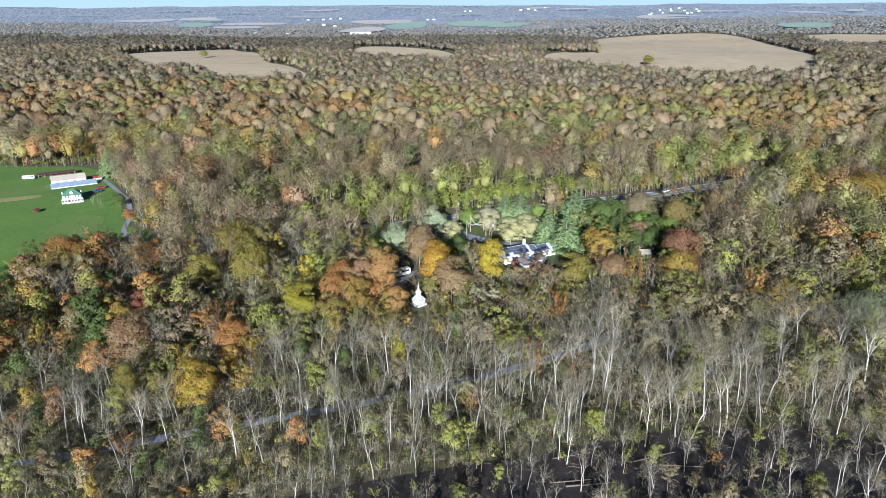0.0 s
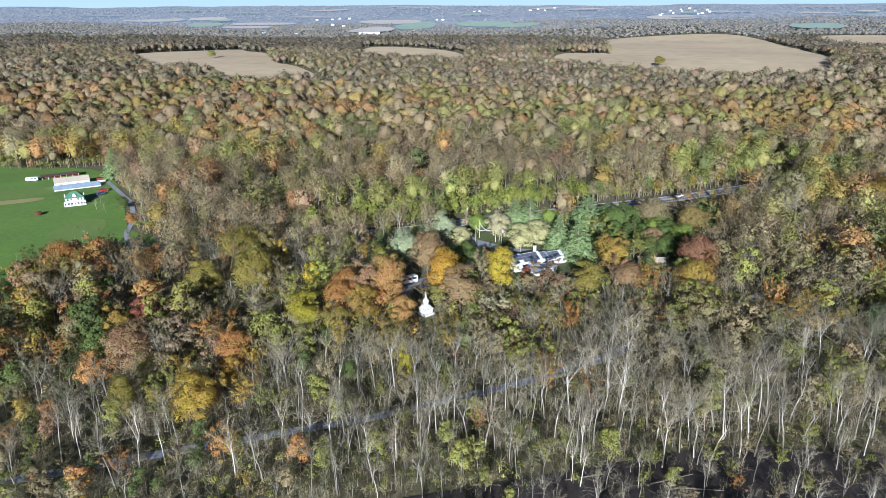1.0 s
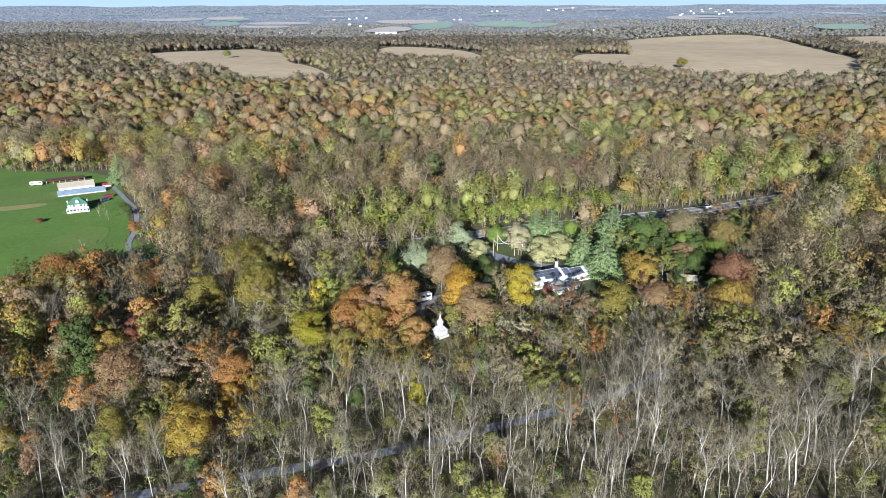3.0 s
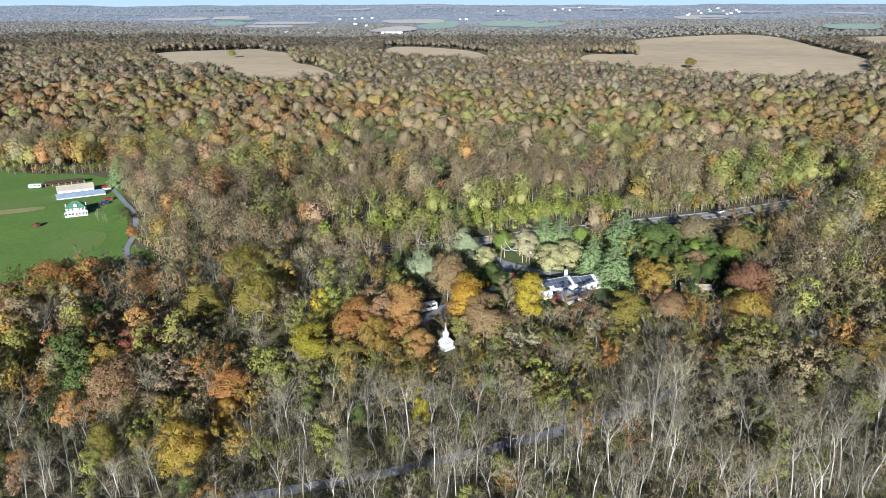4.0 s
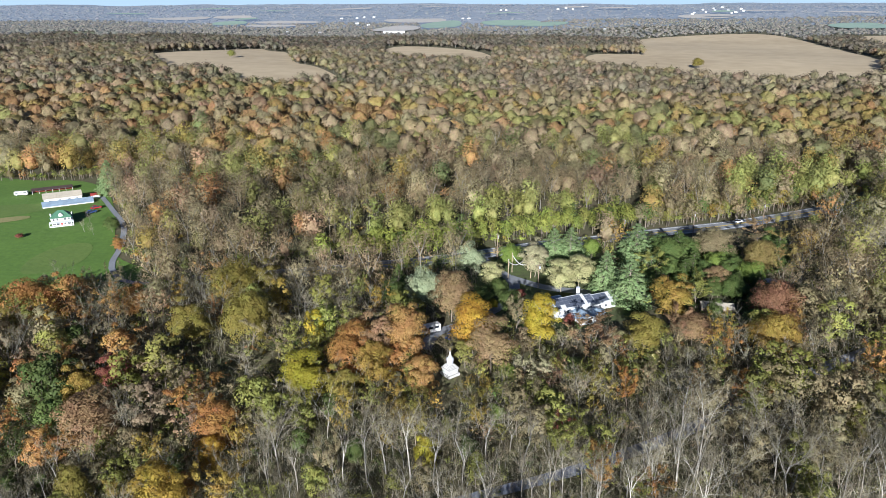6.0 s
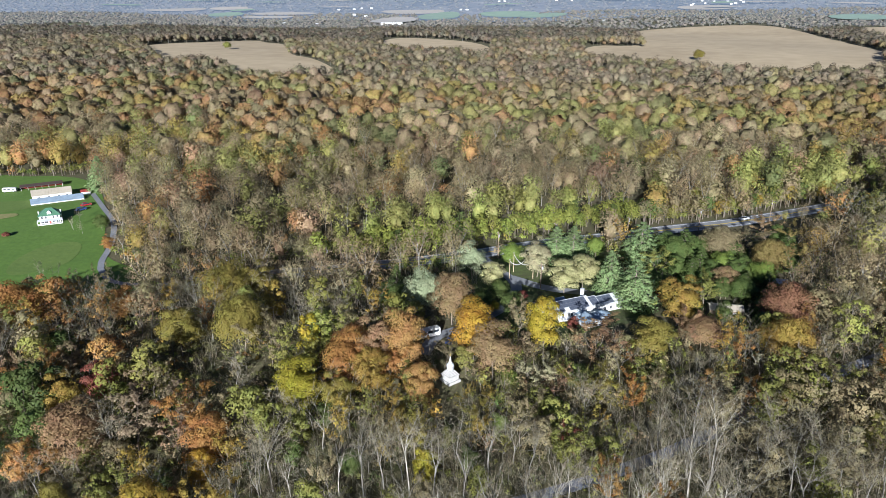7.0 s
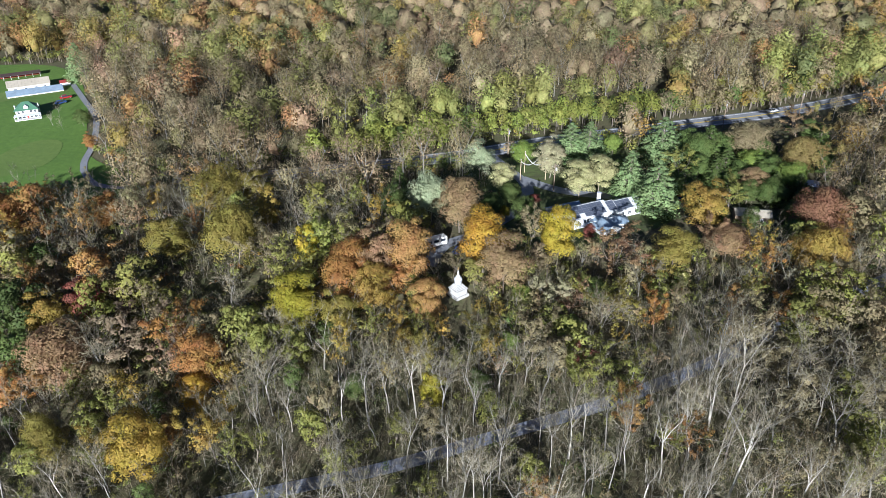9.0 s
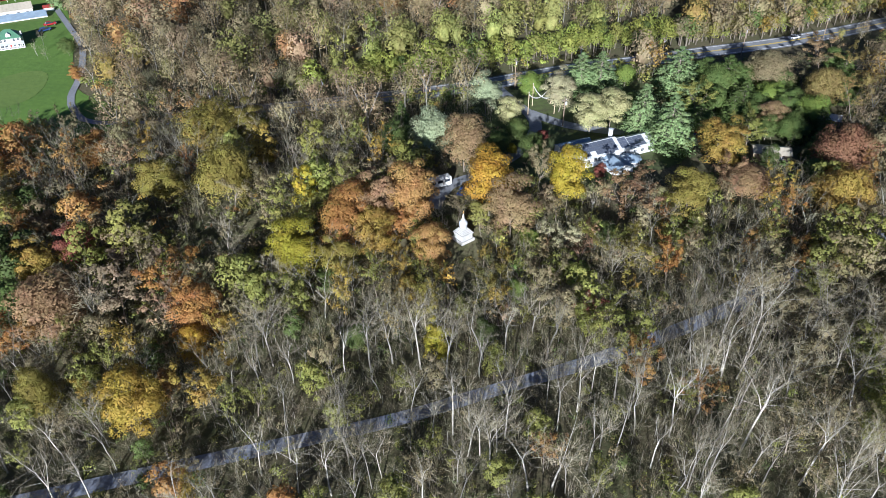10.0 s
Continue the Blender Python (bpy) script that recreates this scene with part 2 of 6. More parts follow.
FIELD_WEST = [(-522, 1118), (-517, 1182), (-495, 1218), (-449, 1275), (-407, 1348), (-372, 1275), (-331, 1257), (-262, 1013), (-226, 985), (-167, 852), (-141, 767), (-174, 768), (-232, 731), (-267, 808), (-328, 880), (-362, 849)]
FIELD_EAST = [(331, 1814), (476, 1880), (660, 1880), (676, 1696), (578, 1148), (470, 950), (424, 843), (367, 820), (267, 834), (198, 904), (120, 976), (152, 1215), (232, 1165), (257, 1327)]
FIELD_MID = [(-200, 1440), (-85, 1410), (8, 1255), (6, 1008), (-67, 1099), (-145, 1090)]
FIELD_FAR_EAST = [(776, 1750), (1100, 1800), (960, 1546), (755, 1320), (712, 1405)]
LAWN = [(-380, 470), (-257, 395), (-204, 402), (-165, 340), (-149, 305), (-139, 287), (-120, 278), (-110, 252), (-128, 250), (-142, 240), (-147, 212), (-230, 205), (-420, 330)]
for n, poly, mat, label in (("field_1", FIELD_WEST, M_STUBBLE, "harvested tan crop field ringed by autumn woods"), ("field_2", FIELD_EAST, M_STUBBLE, "broad harvested tan crop field on a gentle rise"),
                            ("field_3", FIELD_MID, M_STUBBLE, "narrow strip of tan harvested field between woods"), ("field_4", FIELD_FAR_EAST, M_STUBBLE, "distant brown ploughed field beyond a hedge")):
    drape(n, poly, 0.5, mat, 40, label, "field")
drape("lawn", LAWN, 0.10, M_LAWN, 8, "bright green mown lawn around the farmhouse", "lawn")
drape("grass_1", [(-172, 284), (-168, 301), (-156, 304), (-150, 288), (-152, 277), (-165, 268)], 0.16, M_DRYLAWN, 8, "paler worn patch of the mown lawn", "grass")
drape("grass_2", [(-260, 340), (-228, 350), (-206, 355), (-187, 363), (-181, 356), (-199, 346), (-214, 330), (-250, 322)], 0.16, M_DRYLAWN, 8, "bleached strip of dry grass across the lawn", "grass")
drape("grass_3", [(-235, 322), (-215, 330), (-203, 336), (-199, 331), (-211, 323), (-240, 312)], 0.22, M_TANGRASS, 8, "bleached strip of dry grass across the lawn", "grass")

SWAMP = [(-75, 60), (-60, 118), (-30, 131), (14, 143), (40, 150), (66, 158), (120, 152), (140, 60)]
drape("swamp", SWAMP, 0.10, M_MUD, 8, "dark wet swamp floor with mud and leaves", "swamp")
YARD_GRASS = [(-27, 288), (-5, 294), (18, 309), (48, 318), (54, 290), (52, 262), (46, 250), (20, 238), (8, 236), (-3, 246), (-14, 250), (-22, 262)]
drape("yard_grass", YARD_GRASS, 0.10, M_SHADEGRASS, 8, "shaded green lawn around the white house", "lawn")
ROAD = smooth_line([(-104, 271), (-88, 276), (-44.8, 288.8), (-13.6, 299.2), (20, 314.4), (50.4, 324.8), (73.6, 333.6), (104.8, 344.8), (147.2, 365.6), (208, 400), (320, 468), (480, 560)])
PATH = smooth_line([(-152, 126.4), (-112, 136.8), (-75.2, 149.6), (-40, 161.6), (-21.6, 168), (-4, 176), (20.8, 187.2), (45.6, 200), (68, 213.6), (104, 233.6), (160, 260)])
DRIVE = smooth_line([(-187, 368), (-169, 344), (-155, 325), (-144, 301), (-139, 284), (-133, 274), (-123, 267), (-100, 270), (-86, 276)])
YARD = smooth_line([(-4.8, 302.4), (1.6, 289.6), (8, 276), (4.8, 260), (-6.4, 244.8), (-16, 236.8), (-19.2, 227.2)])
YARD_EAST = smooth_line([(6.4, 281.6), (17.6, 273.6), (28.8, 270.4), (48, 268.8), (59.2, 264)])
tagged(ribbon("road", ROAD, -4.5, 4.5, 0.20, M_ASPHALT), "two-lane grey asphalt country road through the woods", "road", kind="structure")
for side, mat in ((-0.22, M_YELLOW), (0.22, M_YELLOW), (-3.5, M_ROADWHITE), (3.5, M_ROADWHITE)):
    tagged(ribbon("road_line", ROAD, side - 0.14, side + 0.14, 0.23, mat), "painted line along the country road", "road marking", kind="structure")
tagged(ribbon("path", PATH, -1.6, 1.6, 0.14, M_GRAVEL), "pale grey gravel lane through bare woods", "path", kind="structure")
tagged(ribbon("driveway", DRIVE, -1.1, 1.1, 0.24, M_ASPHALT), "grey driveway curving down from the farm", "driveway", kind="structure")
tagged(ribbon("yard_drive", YARD, -1.9, 1.9, 0.14, M_ASPHALT), "dark driveway behind the white house", "driveway", kind="structure")
tagged(ribbon("yard_drive_east", YARD_EAST, -2.1, 2.1, 0.16, M_ASPHALT), "dark parking drive beside the conifers", "driveway", kind="structure")


# ---- trees: shapes ----
def tubes(segs, sides=3):
    """Tapered round pieces, one for each (x0, y0, z0, r0, x1, y1, z1, r1)."""
    S = np.asarray(segs, float).reshape(-1, 8)
    A, B, ra, rb = S[:, :3], S[:, 4:7], S[:, 3], S[:, 7]
    d = B - A
    d /= np.linalg.norm(d, axis=1, keepdims=True) + 1e-9
    u = np.cross(d, np.where(np.abs(d[:, 2:3]) > 0.9, [[1.0, 0, 0]], [[0, 0, 1.0]]))
    u /= np.linalg.norm(u, axis=1, keepdims=True) + 1e-9
    v = np.cross(d, u)
    rings, out = [], []
    for P, r in ((A, ra), (B, rb)):
        for k in range(sides):
            a = 2 * math.pi * k / sides
            out.append(u * math.cos(a) + v * math.sin(a))
            rings.append(P + out[-1] * r[:, None])
    V, N = np.stack(rings, 1).reshape(-1, 3), np.stack(out, 1).reshape(-1, 3)
    T = []
    for k in range(sides):
        j = (k + 1) % sides
        T += [(k, j, sides + j), (k, sides + j, sides + k)]
    T = (np.array(T)[None] + (np.arange(len(S)) * 2 * sides)[:, None, None]).reshape(-1, 3)
    return V, T, N


def blades(rng, base, way, length, width):
    """One thin pointed piece for each twig."""
    side = np.cross(way, rng.normal(size=way.shape))
    side /= np.linalg.norm(side, axis=1, keepdims=True) + 1e-9
    V = np.stack([base - side * width[:, None], base + side * width[:, None], base + way * length[:, None]], 1).reshape(-1, 3)
    N = rng.normal(size=way.shape) * 0.5 + np.array([0, 0, 0.3])
    return V, np.arange(len(V)).reshape(-1, 3), np.repeat(N, 3, 0)


def joined(pieces):
    V, T, N, k = [], [], [], 0
    for v, t, n in pieces:
        V.append(v), T.append(t + k), N.append(n)
        k += len(v)
    return np.concatenate(V), np.concatenate(T), np.concatenate(N)


def rounded(V, N, share=0.55):
    """Leaves face outwards with their bough and with the whole crown."""
    lo, hi = V.min(0), V.max(0)
    out = (V - (lo * 0.5 + hi * 0.5) * [1, 1, 0] - [0, 0, lo[2] * 0.65 + hi[2] * 0.35]) / (hi - lo + 0.1) * 2
    out /= np.linalg.norm(out, axis=1, keepdims=True) + 1e-6
    N = N * (1 - share) + out * share
    return N / (np.linalg.norm(N, axis=1, keepdims=True) + 1e-6)


def unit(v):
    return v / (np.linalg.norm(v) + 1e-9)


def skeleton_of(rng, H, spread, leaders, boughs, fork=0.45, thick=0.24, bend=0.12):
    """Trunk, leaders and boughs as tapered pieces, and the places where twigs and leaves sit."""
    segs, tips = [], []
    p, d, r = np.zeros(3), unit(np.array([rng.normal() * bend * 0.5, rng.normal() * bend * 0.5, 1.0])), thick * H / 20
    for i in range(3):
        q = p + d * H * fork / 3
        segs.append((*p, r, *q, r * 0.85))
        p, r, d = q, r * 0.85, unit(d + rng.normal(size=3) * bend * 0.6)
    top = p
    turn = rng.uniform(0, 6.28)
    for k in range(leaders):
        a = turn + 6.28 * k / leaders + rng.uniform(-0.4, 0.4)
        out = spread * rng.uniform(0.5, 1.0) if leaders > 1 else spread * 0.15
        d = unit(np.array([math.cos(a) * out, math.sin(a) * out, 1.0]))
        p, rl = top - np.array([0, 0, H * 0.12 * rng.random() if k else 0]), r * rng.uniform(0.5, 0.68)
        L = H * (1 - fork) * rng.uniform(0.75, 1.0) / 3
        for i in range(3):
            q = p + d * L
            segs.append((*p, rl, *q, rl * 0.62))
            for b in range(boughs):
                s = rng.uniform(0.1, 1.0)
                w = unit(d * 0.75 + rng.normal(size=3) * 0.75 + np.array([0, 0, 0.25]))
                e0 = p + (q - p) * s
                lb = H * rng.uniform(0.09, 0.2) * (1.15 - 0.22 * i)
                e1 = e0 + w * lb
                w2 = unit(w + rng.normal(size=3) * 0.35 + np.array([0, 0, 0.25]))
                e2 = e1 + w2 * lb * 0.8
                segs += [(*e0, rl * 0.3, *e1, rl * 0.16), (*e1, rl * 0.16, *e2, 0.012)]
                tips += [(*(e0 + w * lb * 0.6), *w), (*e1, *w2), (*(e1 + w2 * lb * 0.5), *w2), (*e2, *w2)]
            p, rl, d = q, rl * 0.62, unit(d + rng.normal(size=3) * 0.2 + np.array([0, 0, 0.12]))
        tips += [(*p, *d), (*p, *d)]
    return segs, np.array(tips)


def twigs_of(rng, tips, each, length, width):
    t = np.repeat(tips, each, 0)
    way = t[:, 3:] * 0.8 + rng.normal(size=(len(t), 3)) * 0.6 + np.array([0, 0, 0.25])
    way /= np.linalg.norm(way, axis=1, keepdims=True)
    base = t[:, :3] - t[:, 3:] * rng.uniform(0, 1, (len(t), 1)) * length * 0.5
    return blades(rng, base, way, length * rng.uniform(0.5, 1.3, len(t)), np.full(len(t), width))


def leaf_cloud(rng, n, blobs, size, shell=0.35, flat=0.85, ruffle=0.32, slim=1.0, noise=0.22):
    """Leaf clumps: small turned three-cornered pieces on and in the rounded boughs of a crown."""
    B = np.asarray(blobs, float)
    pick = rng.choice(len(B), n, p=B[:, 3] ** 2 / (B[:, 3] ** 2).sum())
    d = rng.normal(size=(n, 3))
    d /= np.linalg.norm(d, axis=1, keepdims=True)
    d[:, 2] = np.where(d[:, 2] < -0.3, -d[:, 2], d[:, 2])
    r = B[pick, 3] * (1 - shell * rng.random(n) ** 1.5) * rng.uniform(0.9, 1.12, n)
    c = B[pick, :3] + d * r[:, None] * np.array([1, 1, flat])
    nrm = d + rng.normal(size=(n, 3)) * ruffle
    nrm /= np.linalg.norm(nrm, axis=1, keepdims=True)
    u = np.cross(nrm, rng.normal(size=(n, 3)))
    u /= np.linalg.norm(u, axis=1, keepdims=True)
    v = np.cross(nrm, u)
    s = size * rng.uniform(0.55, 1.4, (n, 1))
    a, b = s / slim, s * slim
    V = np.stack([c + u * a * 0.62, c - u * a * 0.36 + v * b * 0.55, c - u * a * 0.36 - v * b * 0.55], 1).reshape(-1, 3)
    return V, np.arange(3 * n).reshape(-1, 3), np.repeat(d + rng.normal(size=(n, 3)) * noise, 3, 0)


def crown_blobs(rng, H, R, base, count, ball=0.42, rough=0.3):
    """Rounded boughs over the outside of an egg-shaped crown."""
    out = []
    mid, half = (H + base) / 2, (H - base) / 2
    for k in range(count):
        z = 1 - 2 * (k + 0.5) / count * 0.93
        a = k * 2.4 + rng.uniform(-0.5, 0.5)
        q = math.sqrt(max(0, 1 - z * z))
        b = ball * R * rng.uniform(1 - 1.2 * rough, 1 + rough)
        f = rng.uniform(1 - 1.2 * rough, 1 + 0.4 * rough)
        out.append((math.cos(a) * q * (R - b) * f, math.sin(a) * q * (R - b) * f, mid + z * (half - b * 0.8) * f, b))
    return out


def bough_mass(rng, H, R, base, bumps, fine, swell_out=0.38, noise=0.32, jag=0.15):
    """The closed leafy mass of a far crown: boughs bulge out of it all round, and it narrows to the stem."""
    bm = bmesh.new()
    bmesh.ops.create_icosphere(bm, subdivisions=fine, radius=1.0)
    d = np.array([v.co[:] for v in bm.verts])
    T = np.array([[v.index for v in f.verts] for f in bm.faces])
    bm.free()
    r = np.full(len(d), 1 - swell_out)
    for k in range(bumps):
        z = 1 - 1.6 * (k + rng.uniform(0.2, 0.8)) / bumps
        a, q = k * 2.4 + rng.uniform(-0.4, 0.4), math.sqrt(max(0, 1 - z * z))
        far = np.arccos(np.clip(d @ np.array([q * math.cos(a), q * math.sin(a), z]), -1, 1)) / rng.uniform(0.42, 0.66)
        r = np.maximum(r, 1 - swell_out + swell_out * rng.uniform(0.65, 1.1) * np.sqrt(np.clip(1 - far ** 2, 0, 1)))
    r *= rng.uniform(1 - jag, 1 + jag, len(d))
    V = d * r[:, None] * [R, R, (H - base) / 2] + [0, 0, (H + base) / 2]
    V[:, :2] *= (0.55 + 0.45 * ease(-0.9, -0.1, d[:, 2]))[:, None]
    f = np.cross(V[T[:, 1]] - V[T[:, 0]], V[T[:, 2]] - V[T[:, 0]])
    N = np.zeros(V.shape)
    for k in range(3):
        np.add.at(N, T[:, k], f)
    N /= np.linalg.norm(N, axis=1, keepdims=True) + 1e-9
    return V, T, N + rng.normal(size=N.shape) * noise


def loose_leaves(rng, mass, n, size, reach):
    """Sprays of leaves that stand off the surface of a leafy mass and break its outline."""
    V, T, N = mass
    size_of = np.linalg.norm(np.cross(V[T[:, 1]] - V[T[:, 0]], V[T[:, 2]] - V[T[:, 0]]), axis=1) * (0.15 + ease(V[:, 2].min(), V[:, 2].mean(), V[T[:, 0], 2]))
    k, w = rng.choice(len(T), n, p=size_of / size_of.sum()), rng.dirichlet((1, 1, 1), n)
    c, m = (V[T[k]] * w[:, :, None]).sum(1), (N[T[k]] * w[:, :, None]).sum(1)
    m /= np.linalg.norm(m, axis=1, keepdims=True) + 1e-9
    c = c + m * rng.uniform(-0.2, 1.0, (n, 1)) * reach
    u = np.cross(m + rng.normal(size=(n, 3)) * 0.35, rng.normal(size=(n, 3)))
    u /= np.linalg.norm(u, axis=1, keepdims=True) + 1e-9
    v = np.cross(m, u)
    s = size * rng.uniform(0.5, 1.4, (n, 1))
    P = np.stack([c + u * s * 0.62, c - u * s * 0.36 + v * s * 0.55, c - u * s * 0.36 - v * s * 0.55], 1).reshape(-1, 3)
    return P, np.arange(3 * n).reshape(-1, 3), np.repeat(m + rng.normal(size=(n, 3)) * 0.2, 3, 0)


def bare_shape(seed, H, each=5, boughs=3, leaders=3, spread=0.55, fork=0.42, width=0.028):
    rng = np.random.default_rng(seed)
    segs, tips = skeleton_of(rng, H, spread, leaders, boughs, fork)
    return tubes(segs), twigs_of(rng, tips, each, H * 0.085, width)


def leafy_shape(seed, H, R, n, size, base=0.3, count=12, shell=0.4, boughs=1):
    rng = np.random.default_rng(seed)
    segs, tips = skeleton_of(rng, H * 0.85, R / H * 1.5, 4, boughs, 0.36, 0.3)
    return tubes(segs), leaf_cloud(rng, n, crown_blobs(rng, H, R, H * base, count, 0.33, 0.4), size, shell, 0.85, 0.35)


def thin_leafy_shape(seed, H, R, n, size):
    """An open crown: boughs show, leaves only cling round their ends."""
    rng = np.random.default_rng(seed)
    segs, tips = skeleton_of(rng, H * 0.92, R / H * 1.6, 4, 2, 0.34, 0.26)
    blobs = [(*t[:3], rng.uniform(0.5, 1.0) * R * 0.2) for t in tips]
    return tubes(segs), joined([leaf_cloud(rng, n, blobs, size, 0.9), twigs_of(rng, tips, 4, H * 0.07, 0.02)])


def conifer_shape(seed, H, R, n, size):
    """A pine in whorls of drooping boughs of needles round one straight stem."""
    rng = np.random.default_rng(seed)
    segs, V = [(0, 0, 0, H * 0.016, 0, 0, H * 0.5, H * 0.011), (0, 0, H * 0.5, H * 0.011, 0, 0, H * 0.99, 0.02)], []
    blobs = []
    levels = 17
    for k in range(levels):
        f = k / (levels - 1)
        z, rad = H * (0.12 + 0.86 * f), R * (1 - f) ** 0.62 + 0.25
        for j in range(max(4, int(9 * (1 - f) + 3))):
            a = j * 6.283 / max(4, int(9 * (1 - f) + 3)) + k * 0.7 + rng.uniform(-0.2, 0.2)
            L = rad * rng.uniform(0.75, 1.1)
            e = (math.cos(a) * L, math.sin(a) * L, z - L * 0.12)
            segs.append((0, 0, z, 0.05, *e, 0.012))
            for s in (0.45, 0.75, 0.98):
                blobs.append((e[0] * s, e[1] * s, z + (e[2] - z) * s + 0.1, 0.6 + 0.65 * s * (1 - f)))
    return tubes(segs), leaf_cloud(rng, n, blobs, size, 0.5, 0.75, 0.35)


# ---- trees: planting ----
CREATED = {}


def tree_meshes(key, shape, leaf_mat):
    """Trunk mesh and crown mesh of one tree shape, made once and shared by its like."""
    if key not in CREATED:
        (tv, tt, tn), (cv, ct, cn) = shape()
        bark = M_BARK if key.startswith("bare") else M_DARKBARK
        CREATED[key] = tri_mesh(key + "_trunk", tv, tt, bark), tri_mesh(key + "_crown", cv, ct, leaf_mat, facing=rounded(cv, cn, 0.62 if key.startswith("pine") else 0.5))
    return CREATED[key]


def plant(name, key, shape, x, y, size, tint, label, category="tree", group="", leaf_mat=None, turn=None, wide=1.0):
    tm, cm = tree_meshes(key, shape, leaf_mat or M_LEAF)
    root = tagged(new(name), label, category, group)
    root.matrix_world = pose(x, y, gz(x, y) - 0.15, 0, 0, PLANT.uniform(0, 360) if turn is None else turn) @ Matrix.Diagonal((size * wide, size * wide, size, 1))
    for n, me in (("trunk", tm), ("crown", cm)):
        ob = new(n, me)
        ob.parent = root
        ob.color = (*tint, 1)
    return root


PLANT = random.Random(5)


# ---- the woods ----
RUST, PINK, OCHRE, YELLOW = (0.34, 0.18, 0.065), (0.31, 0.20, 0.12), (0.33, 0.235, 0.055), (0.36, 0.275, 0.035)
OLIVE, GREEN, PALE, TAN = (0.235, 0.235, 0.062), (0.105, 0.138, 0.04), (0.36, 0.40, 0.24), (0.245, 0.20, 0.11)
LIME = (0.24, 0.26, 0.058)
TWIG, DARKRED, PINE, BROWN = (0.33, 0.285, 0.19), (0.24, 0.08, 0.06), (0.22, 0.295, 0.125), (0.28, 0.19, 0.10)
PALEBARK, BARK = (0.40, 0.375, 0.325), (0.22, 0.185, 0.15)
BUILT = [(-11, 216.5, 4.2), (24, 249, 7), (31, 253, 7), (38, 257, 6), (26, 241, 5), (33, 245, 5), (-18, 236, 4.5), (-27, 249, 5), (70, 257, 6), (92, 280, 5), (-12, 234, 3)]
KEEP_CLEAR = [(66, 245, 7), (70, 238, 5), (-58, 231, 7), (-63, 216, 8), (-53, 200, 6), (-11, 213, 6.0), (-11, 206, 5), (-10, 200, 4), (-16, 234, 5), (-19, 230, 4), (-13, 228, 4)]          # x, y, radius of what stands free of the random woods


def inside(poly, X, Y):
    hit = np.zeros(X.shape, bool)
    for (x0, y0), (x1, y1) in zip(poly, poly[1:] + poly[:1]):
        cross = (y0 > Y) != (y1 > Y)
        hit ^= cross & (X < (x1 - x0) * (Y - y0) / (y1 - y0 + 1e-9) + x0)
    return hit


def near_line(line, X, Y, d):
    P = np.array([(p.x, p.y) for p in line])
    best = np.full(X.shape, 1e9)
    for x, y in P:
        best = np.minimum(best, (X - x) ** 2 + (Y - y) ** 2)
    return best < d * d


def swell(X, Y, scale, seed):
    """Smooth random swell over the plan, about -1 to 1."""
    rng, s = np.random.default_rng(seed), 0
    for k in range(7):
        a, f = rng.uniform(0, 6.28), rng.uniform(0.6, 1.7) / scale
        s = s + np.sin((X * math.cos(a) + Y * math.sin(a)) * f * 6.28 + rng.uniform(0, 6.28))
    return s / 3.2


def scatter(seed, y0, y1, gap, free=1.0, side=28, low=False):
    rng = np.random.default_rng(seed)
    xs, ys = np.arange(-0.69 * y1 - side, 0.62 * y1 + side, gap), np.arange(y0, y1, gap)
    X, Y = np.meshgrid(xs, ys)
    X, Y = (X + rng.uniform(-0.46, 0.46, X.shape) * gap).ravel(), (Y + rng.uniform(-0.46, 0.46, Y.shape) * gap).ravel()
    ok = (X > -0.69 * Y - side) & (X < 0.62 * Y + side)
    for poly in ([] if low else GLADE, [] if low else HOLLOW, [] if low else COMPOUND, LAWN, FIELD_WEST, FIELD_EAST, FIELD_MID, FIELD_FAR_EAST, CLEARING, *OPEN_FAR):
        if len(poly):
            ok &= ~inside(poly, X, Y)
    off = Y - 0.42 * X
    if not low:
        ok &= ~((X > -66) & (X < 64) & (off > 303) & (off < 326))
    X, Y = X[ok], Y[ok]
    if len(X):
        ok = np.ones(len(X), bool)
        for line, d in ((ROAD, 5.6 if low else 7.5), (PATH, 1.4), (DRIVE, 3.6), (YARD, 3.6), (YARD_EAST, 4.0)):
            ok &= ~near_line(line, X, Y, d)
        for x, y, r in BUILT + [(x, y, r * free) for x, y, r in KEEP_CLEAR]:
            ok &= (X - x) ** 2 + (Y - y) ** 2 > r * r
        X, Y = X[ok], Y[ok]
    return X, Y, rng


# bare, tan, rust, ochre, olive, green, yellow, pink, lime
KIND_TINT = np.array([TWIG, TAN, RUST, OCHRE, OLIVE, GREEN, YELLOW, PINK, LIME])


